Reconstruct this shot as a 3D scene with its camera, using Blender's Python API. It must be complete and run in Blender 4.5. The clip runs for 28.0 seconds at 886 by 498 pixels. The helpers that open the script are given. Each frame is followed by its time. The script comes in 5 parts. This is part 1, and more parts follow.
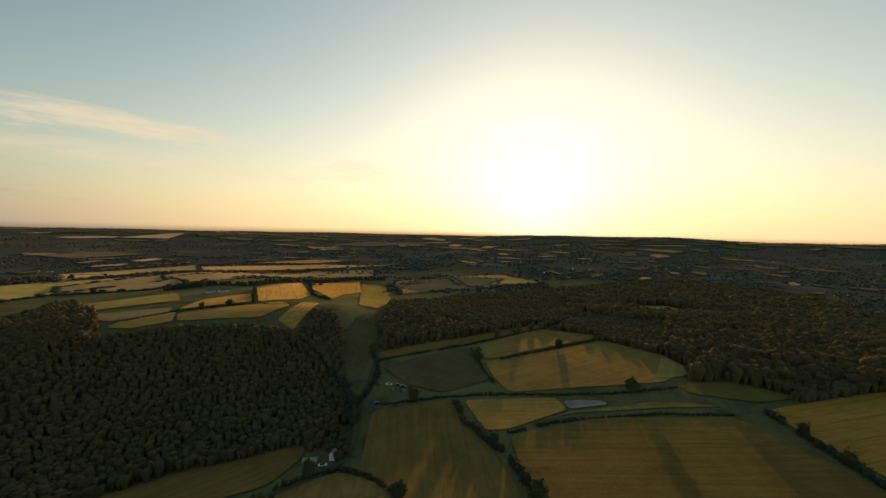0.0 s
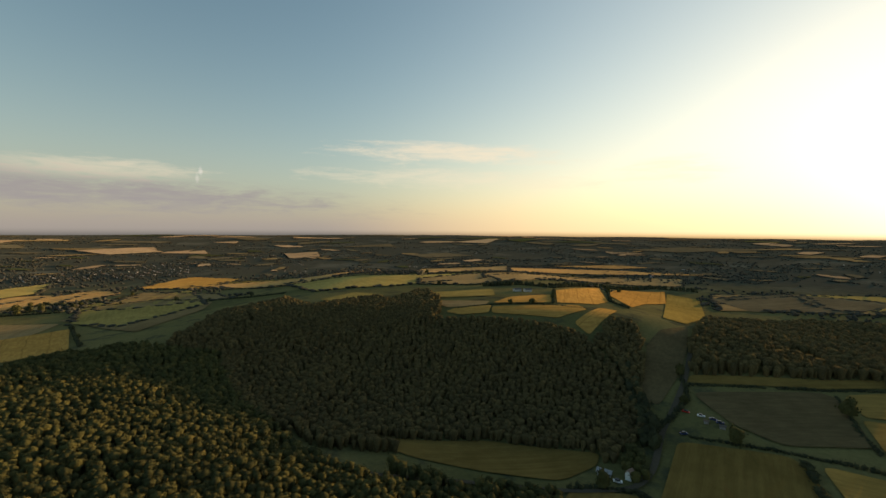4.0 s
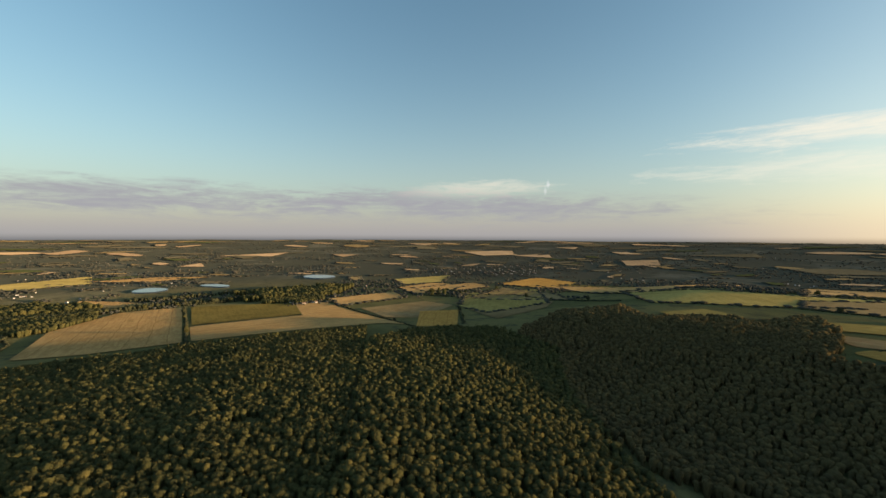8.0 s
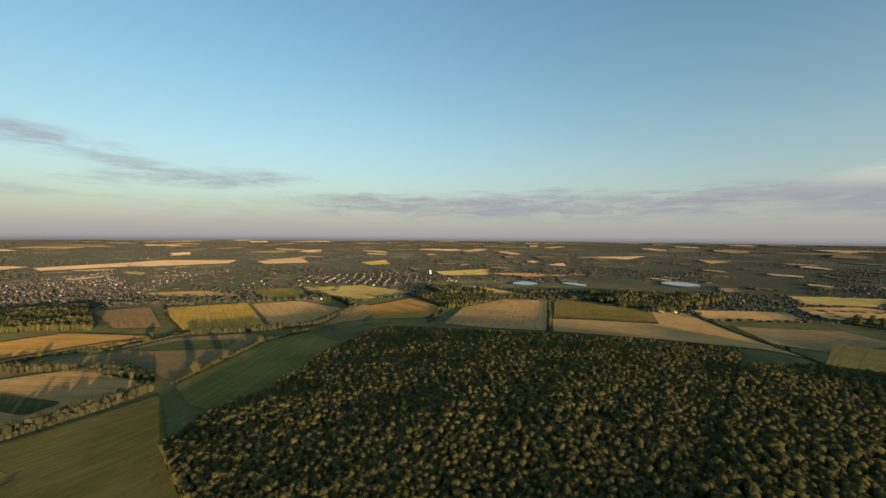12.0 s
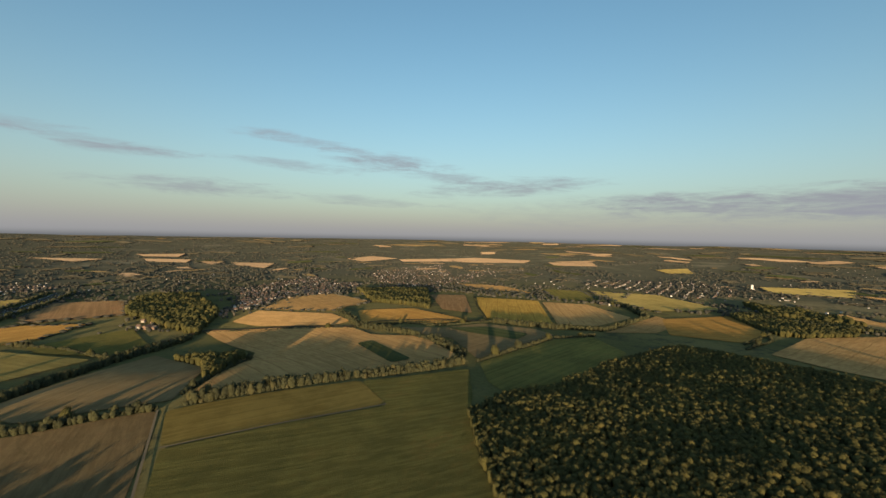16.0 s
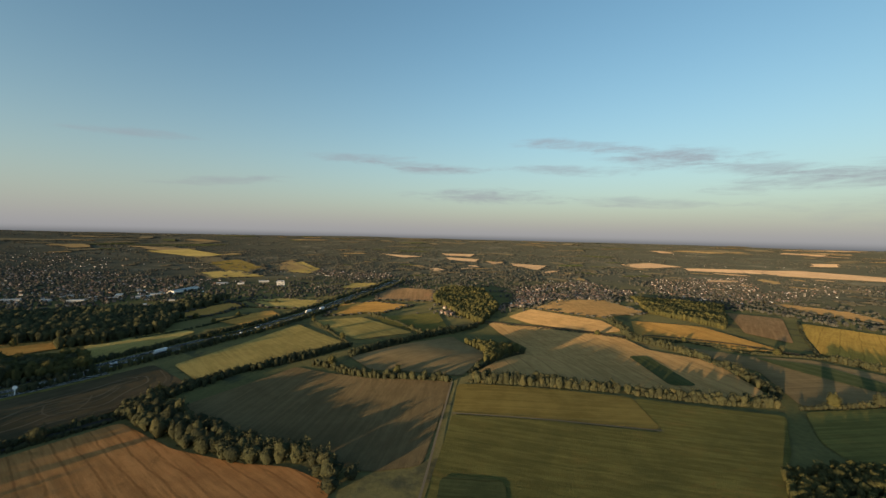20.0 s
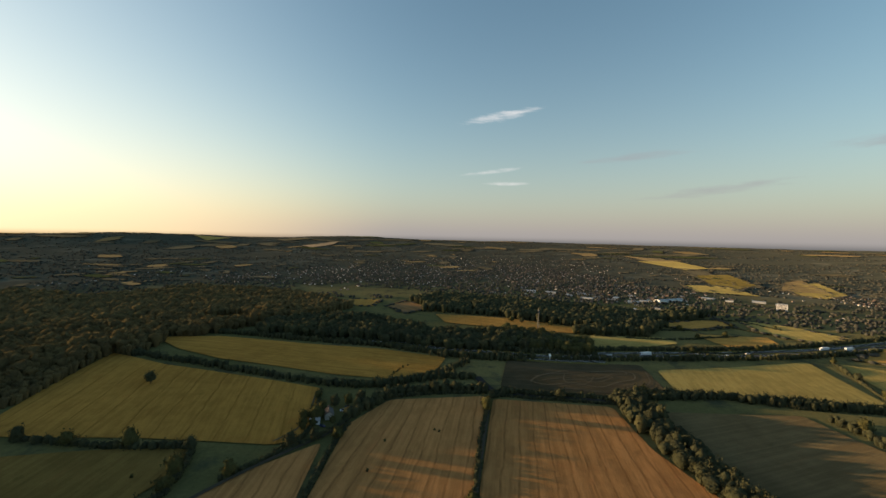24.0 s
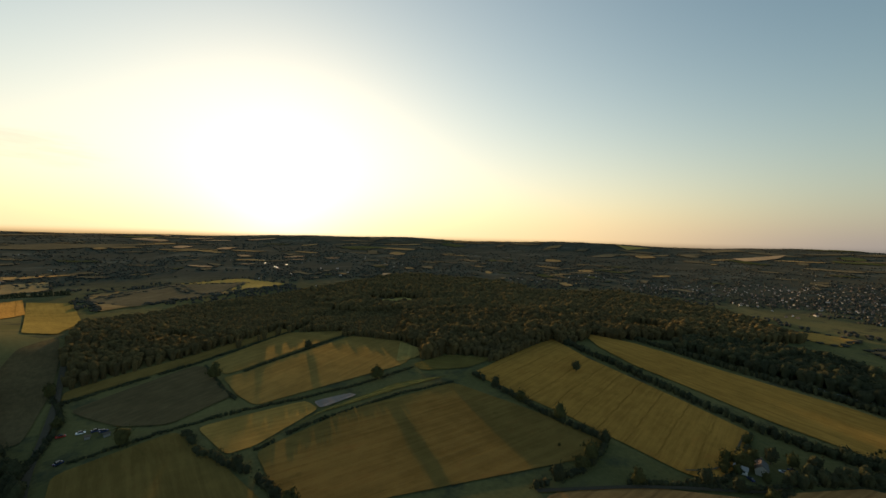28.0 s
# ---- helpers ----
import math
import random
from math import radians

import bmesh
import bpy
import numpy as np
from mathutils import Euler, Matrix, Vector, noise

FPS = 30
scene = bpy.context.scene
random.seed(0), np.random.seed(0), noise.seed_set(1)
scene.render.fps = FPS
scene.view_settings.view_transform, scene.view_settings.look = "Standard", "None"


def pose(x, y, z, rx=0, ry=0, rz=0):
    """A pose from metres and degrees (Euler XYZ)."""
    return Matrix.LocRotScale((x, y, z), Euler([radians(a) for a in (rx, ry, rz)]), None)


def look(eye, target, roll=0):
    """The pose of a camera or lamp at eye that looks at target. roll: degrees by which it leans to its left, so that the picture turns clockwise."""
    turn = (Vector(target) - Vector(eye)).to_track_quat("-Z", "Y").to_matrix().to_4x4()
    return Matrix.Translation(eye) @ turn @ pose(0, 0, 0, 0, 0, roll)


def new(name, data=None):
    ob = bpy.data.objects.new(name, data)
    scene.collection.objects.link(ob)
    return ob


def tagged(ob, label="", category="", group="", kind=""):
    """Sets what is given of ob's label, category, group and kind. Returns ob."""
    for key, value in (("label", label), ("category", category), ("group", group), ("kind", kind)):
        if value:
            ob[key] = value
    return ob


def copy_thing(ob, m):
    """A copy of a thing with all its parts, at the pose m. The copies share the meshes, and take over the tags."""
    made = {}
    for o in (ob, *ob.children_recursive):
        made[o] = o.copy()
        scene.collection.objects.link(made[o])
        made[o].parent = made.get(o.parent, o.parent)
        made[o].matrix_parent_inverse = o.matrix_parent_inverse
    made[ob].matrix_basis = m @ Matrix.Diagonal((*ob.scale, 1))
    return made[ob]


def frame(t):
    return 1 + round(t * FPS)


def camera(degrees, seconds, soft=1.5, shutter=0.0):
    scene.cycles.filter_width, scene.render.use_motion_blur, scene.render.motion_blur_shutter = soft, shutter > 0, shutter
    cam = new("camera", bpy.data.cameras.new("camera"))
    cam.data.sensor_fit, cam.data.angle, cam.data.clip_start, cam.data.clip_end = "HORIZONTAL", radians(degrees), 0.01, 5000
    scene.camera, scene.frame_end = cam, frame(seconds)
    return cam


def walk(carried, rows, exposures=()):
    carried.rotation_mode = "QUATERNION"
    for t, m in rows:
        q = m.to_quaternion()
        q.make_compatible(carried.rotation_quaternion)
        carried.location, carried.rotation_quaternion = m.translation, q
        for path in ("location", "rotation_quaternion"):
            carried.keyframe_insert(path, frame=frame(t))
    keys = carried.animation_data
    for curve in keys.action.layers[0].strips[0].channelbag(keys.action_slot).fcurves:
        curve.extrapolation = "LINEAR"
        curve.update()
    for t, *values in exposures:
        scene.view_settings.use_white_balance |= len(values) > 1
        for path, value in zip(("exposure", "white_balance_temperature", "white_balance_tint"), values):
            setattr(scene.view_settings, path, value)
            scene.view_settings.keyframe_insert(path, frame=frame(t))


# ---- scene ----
# ---- camera: it hovers about 115 m above the fields and turns once round to its left ----
EYE = (0.0, 0.0, 125.0)
cam = camera(95.0, 28.0)
TURN = [  # seconds, tilt, lean, heading
    (0.0, 87.31, -1.32, 0.07),
    (0.5, 87.29, -1.30, 3.70),
    (1.0, 87.29, -1.06, 7.30),
    (1.5, 87.31, -0.97, 11.68),
    (2.0, 87.36, -0.75, 16.82),
    (2.5, 87.30, -0.71, 22.25),
    (3.0, 87.30, -0.63, 28.36),
    (3.5, 87.34, -0.48, 34.51),
    (5.5, 87.54, -0.21, 57.19),
    (6.0, 87.66, -0.21, 63.10),
    (6.5, 87.80, -0.25, 69.11),
    (7.0, 87.89, -0.27, 74.81),
    (7.5, 87.93, -0.25, 80.28),
    (8.0, 88.03, -0.30, 85.45),
    (8.5, 88.11, -0.37, 89.99),
    (9.0, 88.09, -0.42, 95.49),
    (9.5, 88.15, -0.35, 101.91),
    (10.0, 88.15, -0.41, 108.04),
    (10.5, 88.14, -0.38, 114.00),
    (11.0, 88.11, -0.43, 120.13),
    (11.5, 88.13, -0.39, 126.45),
    (12.0, 88.13, -0.42, 132.84),
    (12.5, 88.12, -0.52, 138.86),
    (13.0, 88.15, -0.58, 144.88),
    (13.5, 88.15, -0.68, 150.79),
    (15.5, 88.10, -1.04, 169.15),
    (16.0, 88.07, -1.15, 172.08),
    (16.5, 88.05, -1.21, 175.77),
    (17.0, 88.01, -1.26, 179.71),
    (17.5, 88.02, -1.34, 183.72),
    (18.0, 88.05, -1.38, 187.48),
    (18.5, 87.97, -1.44, 191.02),
    (19.0, 87.99, -1.50, 195.21),
    (19.5, 87.93, -1.43, 201.32),
    (20.0, 87.82, -1.36, 209.03),
    (20.5, 87.73, -1.25, 217.06),
    (21.0, 87.79, -1.17, 224.93),
    (21.5, 87.78, -1.10, 232.56),
    (22.0, 87.87, -1.06, 240.56),
    (22.5, 87.91, -1.05, 249.05),
    (24.5, 88.19, -1.19, 277.63),
    (25.0, 88.25, -1.26, 284.45),
    (25.5, 88.34, -1.26, 291.18),
    (26.0, 88.37, -1.38, 297.89),
    (26.5, 88.37, -1.44, 304.68),
    (27.0, 88.37, -1.46, 311.50),
    (27.5, 88.28, -1.53, 318.67),
    (28.0, 88.18, -1.61, 325.51),
]
EXPOSURE = [(0.0, 0.40, 8300, 15), (3.0, 0.52, 8100, 15), (5.5, 0.60, 7050, 13), (8.0, 0.74, 6700, 12), (10.5, 0.76, 6550, 12), (13.5, 0.53, 6450, 12), (17.0, 0.49, 6350, 10), (20.0, 0.54, 6400, 11), (22.5, 0.68, 6800, 13), (25.0, 0.62, 7150, 15), (28.0, 0.48, 7700, 15)]   # stops, kelvin, tint
walk(cam, [(t, pose(*EYE, tilt, lean, heading)) for t, tilt, lean, heading in TURN], EXPOSURE)

# ---- light: a low evening sun and a clear sky with thin cloud ----
SUN_AZ, SUN_EL = -12.6, 4.2   # degrees, to the left of +y, and above the horizon


def bearing(az, el=0.0):
    a, e = radians(az), radians(el)
    return Vector((-math.sin(a) * math.cos(e), math.cos(a) * math.cos(e), math.sin(e)))


lamp = new("sun", bpy.data.lights.new("sun", "SUN"))
lamp.data.energy, lamp.data.angle, lamp.data.color = 5.0, radians(1.0), (1.0, 0.70, 0.38)
lamp.matrix_world = look(bearing(SUN_AZ, SUN_EL) * 900, (0, 0, 0))

world = bpy.data.worlds.new("evening_sky")
scene.world = world
world.use_nodes = True
wt = world.node_tree
wt.nodes.clear()


class Net:
    """Short spellings for building a node tree."""

    def __init__(self, tree):
        self.tree = tree

    def node(self, kind):
        return self.tree.nodes.new(kind)

    def feed(self, socket, value):
        if isinstance(value, bpy.types.NodeSocket):
            self.tree.links.new(value, socket)
        elif value is not None:
            socket.default_value = value

    def math(self, op, a, b=None, c=None, clamp=False):
        n = self.node("ShaderNodeMath")
        n.operation, n.use_clamp = op, clamp
        for s, v in zip(n.inputs, (a, b, c)):
            self.feed(s, v)
        return n.outputs[0]

    def vmath(self, op, a, b=None, out=0):
        n = self.node("ShaderNodeVectorMath")
        n.operation = op
        self.feed(n.inputs[0], a)
        self.feed(n.inputs[1], b)
        return n.outputs[out]

    def mix(self, factor, a, b, blend="MIX"):
        n = self.node("ShaderNodeMix")
        n.data_type, n.blend_type = "RGBA", blend
        self.feed(n.inputs[0], factor)
        for s, v in ((n.inputs[6], a), (n.inputs[7], b)):
            self.feed(s, (*v, 1.0) if isinstance(v, tuple) and len(v) == 3 else v)
        return n.outputs[2]

    def span(self, value, lo, hi, to_lo=0.0, to_hi=1.0, smooth=True):
        n = self.node("ShaderNodeMapRange")
        n.interpolation_type = "SMOOTHSTEP" if smooth else "LINEAR"
        for s, v in zip(n.inputs, (value, lo, hi, to_lo, to_hi)):
            self.feed(s, v)
        return n.outputs[0]

    def noise(self, vector, scale, detail=4.0, rough=0.55, warp=0.0):
        n = self.node("ShaderNodeTexNoise")
        self.feed(n.inputs["Vector"], vector)
        n.inputs["Scale"].default_value, n.inputs["Detail"].default_value = scale, detail
        n.inputs["Roughness"].default_value, n.inputs["Distortion"].default_value = rough, warp
        return n.outputs[0]

    def mapped(self, vector, scale=(1, 1, 1), turn=(0, 0, 0)):
        n = self.node("ShaderNodeMapping")
        self.feed(n.inputs["Vector"], vector)
        n.inputs["Scale"].default_value = scale
        n.inputs["Rotation"].default_value = turn
        return n.outputs[0]


w = Net(wt)
way = w.node("ShaderNodeTexCoord").outputs["Generated"]
sky = w.node("ShaderNodeTexSky")
sky.sky_type, sky.sun_disc = "NISHITA", False
sky.sun_elevation, sky.sun_rotation = radians(SUN_EL), radians(-SUN_AZ)
sky.altitude, sky.air_density, sky.dust_density, sky.ozone_density = 200.0, 1.0, 0.7, 1.6
light = w.vmath("SCALE", w.mix(1.0, sky.outputs[0], (0.84, 1.07, 1.12), "MULTIPLY"))
away = w.math("MULTIPLY", w.math("ARCCOSINE", w.math("MINIMUM", w.vmath("DOT_PRODUCT", way, tuple(bearing(SUN_AZ, SUN_EL)), out=1), 1.0)), 57.2958)
w.feed(light.node.inputs["Scale"], w.span(away, 30.0, 110.0, 0.176, 0.188))
split = w.node("ShaderNodeSeparateXYZ")
w.feed(split.inputs[0], way)
rise = w.math("MULTIPLY", w.math("ARCSINE", split.outputs[2]), 57.2958)
# evening haze lies low along the horizon
near_sun = w.span(w.vmath("DOT_PRODUCT", way, tuple(bearing(SUN_AZ, SUN_EL)), out=1), 0.3, 0.99)
haze_tint = w.mix(near_sun, (0.318, 0.314, 0.326), (0.80, 0.68, 0.47))
above = w.math("MAXIMUM", rise, 0.0)
light = w.mix(w.math("MULTIPLY", w.math("EXPONENT", w.math("DIVIDE", above, -9.0)), 0.85), light, haze_tint)
murk_tint = w.mix(near_sun, (0.218, 0.216, 0.218), (0.78, 0.56, 0.26))
light = w.mix(w.math("MULTIPLY", w.math("EXPONENT", w.math("DIVIDE", above, -3.2)), 0.8), light, murk_tint)
# forward glare of the thin haze round the sun
glow = w.math("ADD", w.math("MULTIPLY", w.math("EXPONENT", w.math("DIVIDE", away, -5.5)), 0.9),
              w.math("MULTIPLY", w.math("EXPONENT", w.math("MULTIPLY", w.math("POWER", w.math("DIVIDE", away, 39.0), 2.0), -1.0)), 0.20))
glow_col = w.vmath("SCALE", (1.0, 0.95, 0.85))
w.feed(glow_col.node.inputs["Scale"], glow)
light = w.vmath("ADD", light, glow_col)
# thin clouds: heading, height, half width, half depth (degrees), lean, strength, tone
CREAM, GREY, WHITE = (0.66, 0.61, 0.49), (0.225, 0.23, 0.255), (0.62, 0.64, 0.66)
CLOUDS = [(39, 10.8, 14, 1.1, -2, 0.7, CREAM), (37, 7.2, 18, 1.1, -2, 0.4, CREAM), (11, 7.8, 5, 1.4, 0, 0.5, CREAM),
          (122, 4.3, 24, 1.3, 0, 0.95, GREY), (105.3, 3.8, 2.2, 0.7, 0, 0.6, GREY), (88, 4.5, 18, 1.3, 0, 0.95, GREY),
          (76, 3.6, 15, 1.2, 0, 0.75, GREY), (80, 6.4, 9, 0.9, 2, 0.5, CREAM), (118.5, 6.0, 3, 0.6, 2, 0.6, GREY), (163, 6.9, 11, 0.9, 3, 0.75, GREY),
          (-168, 12.2, 6, 0.6, -5, 0.6, GREY), (-179, 9.8, 6.5, 0.6, -4, 0.7, GREY), (-168, 8.8, 8, 0.5, -2, 0.6, GREY),
          (-150, 8.8, 5, 0.45, 0, 0.55, GREY), (-139.5, 10.1, 6, 0.45, 0, 0.5, GREY), (-157, 5.3, 9, 0.8, 0, 0.7, GREY)]
CLOUDS += [(-177, 4.5, 8, 0.5, -3, 0.5, GREY), (-96.3, 16.6, 4.0, 0.5, 9, 0.7, WHITE), (-95.5, 9.0, 3.4, 0.22, 7, 0.5, WHITE),
           (-114.5, 10.5, 5, 0.4, 3, 0.4, GREY), (-123, 6.0, 6, 0.5, 5, 0.45, GREY), (71.05, 6.95, 0.22, 0.5, 0, 0.6, WHITE), (71.4, 6.15, 0.2, 0.5, 0, 0.5, WHITE),
           (88, 4.0, 40, 2.0, 0, 0.45, GREY), (140, 3.6, 30, 1.6, 0, 0.3, GREY), (143.5, 4.8, 9, 0.7, 0, 0.7, GREY), (-149, 9.2, 7, 0.5, -3, 0.6, GREY), (180, 10.5, 7, 0.7, -6, 0.7, GREY), (171, 8.0, 8, 0.6, -5, 0.6, GREY), (-98, 7.4, 2.4, 0.2, 0, 0.5, WHITE)]
wisp = w.noise(w.mapped(way, (9, 9, 60)), 1.0, 5.0, 0.62, 0.6)
rag = w.math("MULTIPLY", w.math("SUBTRACT", w.math("ADD", w.math("MULTIPLY", wisp, 0.72), w.math("MULTIPLY", w.noise(w.mapped(way, (26, 26, 150)), 1.0, 5.0, 0.65, 0.6), 0.28)), 0.5), 6.0)
for az, el, wide, deep, lean, much, tone in CLOUDS:
    out, side = bearing(az), bearing(az - 90)
    ahead = w.vmath("DOT_PRODUCT", way, tuple(out), out=1)
    wide, deep = wide * 1.15, deep * 1.3
    u = w.math("MULTIPLY", w.math("DIVIDE", w.vmath("DOT_PRODUCT", way, tuple(side), out=1), w.math("MAXIMUM", ahead, 0.05)), 57.3)
    v = w.math("SUBTRACT", w.math("MULTIPLY", w.math("DIVIDE", split.outputs[2], w.math("MAXIMUM", ahead, 0.05)), 57.3), el)
    v = w.math("SUBTRACT", v, w.math("MULTIPLY", u, math.tan(radians(lean))))
    far = w.math("ADD", w.math("POWER", w.math("DIVIDE", u, wide), 2.0), w.math("POWER", w.math("DIVIDE", v, deep), 2.0))
    body = w.span(w.math("ADD", far, rag), 1.6, -0.9, 0.0, much)
    light = w.mix(w.math("MULTIPLY", body, w.span(ahead, 0.15, 0.3)), light, tone)
# below the horizon line the haze closes over the last of the land
land_tint = w.mix(near_sun, (0.095, 0.10, 0.106), (0.30, 0.20, 0.09))
light = w.mix(w.span(rise, 0.12, -1.0), light, land_tint)
# the bright haze levels off softly towards the sun
level = []
parts = w.node("ShaderNodeSeparateXYZ")
w.feed(parts.inputs[0], light)
for k in range(3):
    over = w.math("POWER", w.math("ADD", w.math("POWER", w.math("DIVIDE", parts.outputs[k], 1.22), 2.4), 1.0), 1 / 2.4)
    level.append(w.math("DIVIDE", parts.outputs[k], over))
light_node = w.node("ShaderNodeCombineXYZ")
for k in range(3):
    w.feed(light_node.inputs[k], level[k])
light = light_node.outputs[0]
back = w.node("ShaderNodeBackground")
w.feed(back.inputs[0], light)
back.inputs[1].default_value = 1.0
w.feed(w.node("ShaderNodeOutputWorld").inputs[0], back.outputs[0])
world.cycles.sampling_method = "AUTOMATIC"


# ---- materials ----
def material(name, rough=0.9, metal=0.0):
    m = bpy.data.materials.new(name)
    m.use_nodes = True
    n = Net(m.node_tree)
    shader = m.node_tree.nodes["Principled BSDF"]
    shader.inputs["Roughness"].default_value, shader.inputs["Metallic"].default_value = rough, metal
    shader.inputs["Diffuse Roughness"].default_value = 0.45 if rough > 0.9 else 0.0
    shader.inputs["Specular IOR Level"].default_value = 0.25 if rough < 0.9 else 0.0
    return m, n, shader


def relief(n, shader, height, strength, distance):
    b = n.node("ShaderNodeBump")
    b.inputs["Strength"].default_value, b.inputs["Distance"].default_value = strength, distance
    n.feed(b.inputs["Height"], height)
    n.feed(shader.inputs["Normal"], b.outputs[0])


def tint(n, colour, low, high, value):
    """The colour made lighter or darker between two factors by a value from 0 to 1."""
    s = n.vmath("SCALE", colour)
    n.feed(s.node.inputs["Scale"], n.span(value, 0.0, 1.0, low, high, smooth=False))
    return s


def crop_material(name, light, dark, tram=18.0, rowy=0.6, patch=0.5, bump=0.6, odd=None, calm=(0.96, 1.03), swing=0.2):
    light, dark = [(0.92 * r, 0.845 * g, 0.85 * b + 0.008) for r, g, b in (light, dark)]
    total = patch + 0.35 + rowy
    share = min(1.0, max(0.0, ((patch + 0.35 + rowy * 0.5) * 0.5 - 0.42) / 0.46))
    share = share * share * (3 - 2 * share)
    mean = [d + (l - d) * share for l, d in zip(light, dark)]
    half = [max(0.45 * (l - d), swing * v) for l, d, v in zip(light, dark, mean)]
    light, dark = [v + h for v, h in zip(mean, half)], [v - h for v, h in zip(mean, half)]
    m, n, shader = material(name, 0.95)
    place = n.node("ShaderNodeTexCoord").outputs["Object"]
    broad = n.noise(place, 0.012, 4.0, 0.6, 0.8)
    mid = n.noise(place, 0.11, 5.0, 0.65)
    rows = n.noise(n.mapped(place, (0.015, 0.55, 1.0)), 1.0, 3.0, 0.6)
    swath = n.noise(n.mapped(place, (0.005, 0.26, 1.0)), 1.0, 3.0, 0.6)
    grain = n.noise(place, 1.6, 3.0, 0.7)
    mixed = n.math("ADD", n.math("MULTIPLY", broad, patch), n.math("ADD", n.math("MULTIPLY", mid, 0.35), n.math("MULTIPLY", n.math("ADD", rows, swath), rowy * 0.5)))
    col = n.mix(n.span(n.math("DIVIDE", mixed, total), 0.38, 0.62), tuple(dark), tuple(light))
    worn = n.noise(n.mapped(place, (0.02, 0.06, 1.0)), 1.0, 5.0, 0.7, 1.2)
    col = n.mix(n.span(worn, 0.56, 0.74, 0.0, 0.55), col, (light[0] * 0.95, light[1] * 0.78, light[2] * 0.8))
    if odd:
        streak = n.noise(n.mapped(place, (0.009, 0.10, 1.0)), 1.0, 5.0, 0.75, 1.5)
        col = n.mix(n.math("MULTIPLY", n.span(streak, 0.48, 0.60), n.span(broad, 0.46, 0.62, 0.05, 0.8)), col, odd)
    col = n.mix(n.span(worn, 0.42, 0.28, 0.0, 0.5), col, (dark[0] * 0.7, dark[1] * 0.8, dark[2] * 0.8))
    if tram:
        xyz = n.node("ShaderNodeSeparateXYZ")
        n.feed(xyz.inputs[0], place)
        wob = n.math("ADD", xyz.outputs[1], n.math("MULTIPLY", broad, 9.0))
        near = n.math("ABSOLUTE", n.math("SUBTRACT", n.math("PINGPONG", wob, tram), tram * 0.5))
        line = n.math("MULTIPLY", n.span(near, 0.9, 0.25), n.span(mid, 0.3, 0.6, 0.15, 0.6))
        col = n.mix(line, col, tuple(c * 0.55 for c in dark))
    col = tint(n, col, *calm, n.span(n.math("ADD", swath, n.math("MULTIPLY", mid, 0.25)), 0.58, 0.67))
    own = n.node("ShaderNodeObjectInfo").outputs["Random"]
    col = tint(n, tint(n, col, 0.8, 1.15, own), 0.72, 1.25, grain)
    n.feed(shader.inputs["Base Color"], col)
    # ears and blades glow a little against the light
    shader.inputs["Sheen Weight"].default_value, shader.inputs["Sheen Roughness"].default_value = 0.5, 0.5
    n.feed(shader.inputs["Sheen Tint"], col)
    relief(n, shader, n.math("ADD", grain, n.math("ADD", rows, n.math("MULTIPLY", swath, 0.5))), bump, 0.2)
    return m


CROPS = {
    "wheat": crop_material("ripe_wheat", (0.49, 0.33, 0.115), (0.34, 0.23, 0.085)),
    "barley": crop_material("ripe_barley", (0.49, 0.30, 0.07), (0.35, 0.215, 0.052)),
    "stubble": crop_material("cereal_stubble", (0.43, 0.228, 0.068), (0.28, 0.145, 0.047), tram=9.0, rowy=0.9),
    "grass": crop_material("long_grass", (0.138, 0.135, 0.033), (0.064, 0.070, 0.019), tram=0, patch=1.0, rowy=0.9, bump=1.0, odd=(0.17, 0.125, 0.04), calm=(0.94, 1.05), swing=0.16),
    "pasture": crop_material("grazed_pasture", (0.31, 0.262, 0.078), (0.185, 0.168, 0.05), tram=0, patch=0.9),
    "deep_green": crop_material("green_crop_and_shadow", (0.085, 0.10, 0.03), (0.05, 0.065, 0.02), tram=14.0),
    "meadow": crop_material("hay_meadow", (0.215, 0.172, 0.075), (0.14, 0.115, 0.05), tram=0, patch=0.9),
    "fallow": crop_material("brown_fallow", (0.166, 0.132, 0.055), (0.108, 0.090, 0.039), tram=0, patch=0.8),
    "ley": crop_material("dry_ley", (0.19, 0.155, 0.036), (0.112, 0.098, 0.024), tram=0, patch=0.8),
    # warm light from behind is put into this barley colour
    "amber": crop_material("glare_warmed_barley", (0.44, 0.25, 0.045), (0.32, 0.18, 0.034)),
    # brown of glare and evening shade is put into this grass colour
    "dun": crop_material("glare_browned_grass", (0.238, 0.168, 0.042), (0.145, 0.106, 0.028), tram=0, patch=0.9),
    "rape": crop_material("yellow_ripening_crop", (0.44, 0.29, 0.05), (0.29, 0.20, 0.04)),
    "plough": crop_material("bare_tilled_soil", (0.26, 0.175, 0.07), (0.17, 0.115, 0.05), tram=0, rowy=0.9),
    "rough": crop_material("rough_dirt_ground", (0.085, 0.075, 0.035), (0.04, 0.044, 0.02), tram=0, patch=1.0),
    "scrub": crop_material("rough_golden_grass", (0.37, 0.235, 0.055), (0.17, 0.125, 0.036), tram=0, patch=1.0, bump=1.0),
    # the next two crops carry distance haze in their colours
    "pale": crop_material("haze_paled_far_corn", (0.40, 0.31, 0.17), (0.31, 0.24, 0.135), tram=0),
    "drab": crop_material("haze_dulled_far_grass", (0.135, 0.125, 0.065), (0.095, 0.092, 0.05), tram=0),
    "chalk": crop_material("pale_bare_ground", (0.34, 0.31, 0.27), (0.26, 0.24, 0.20), tram=0),
}
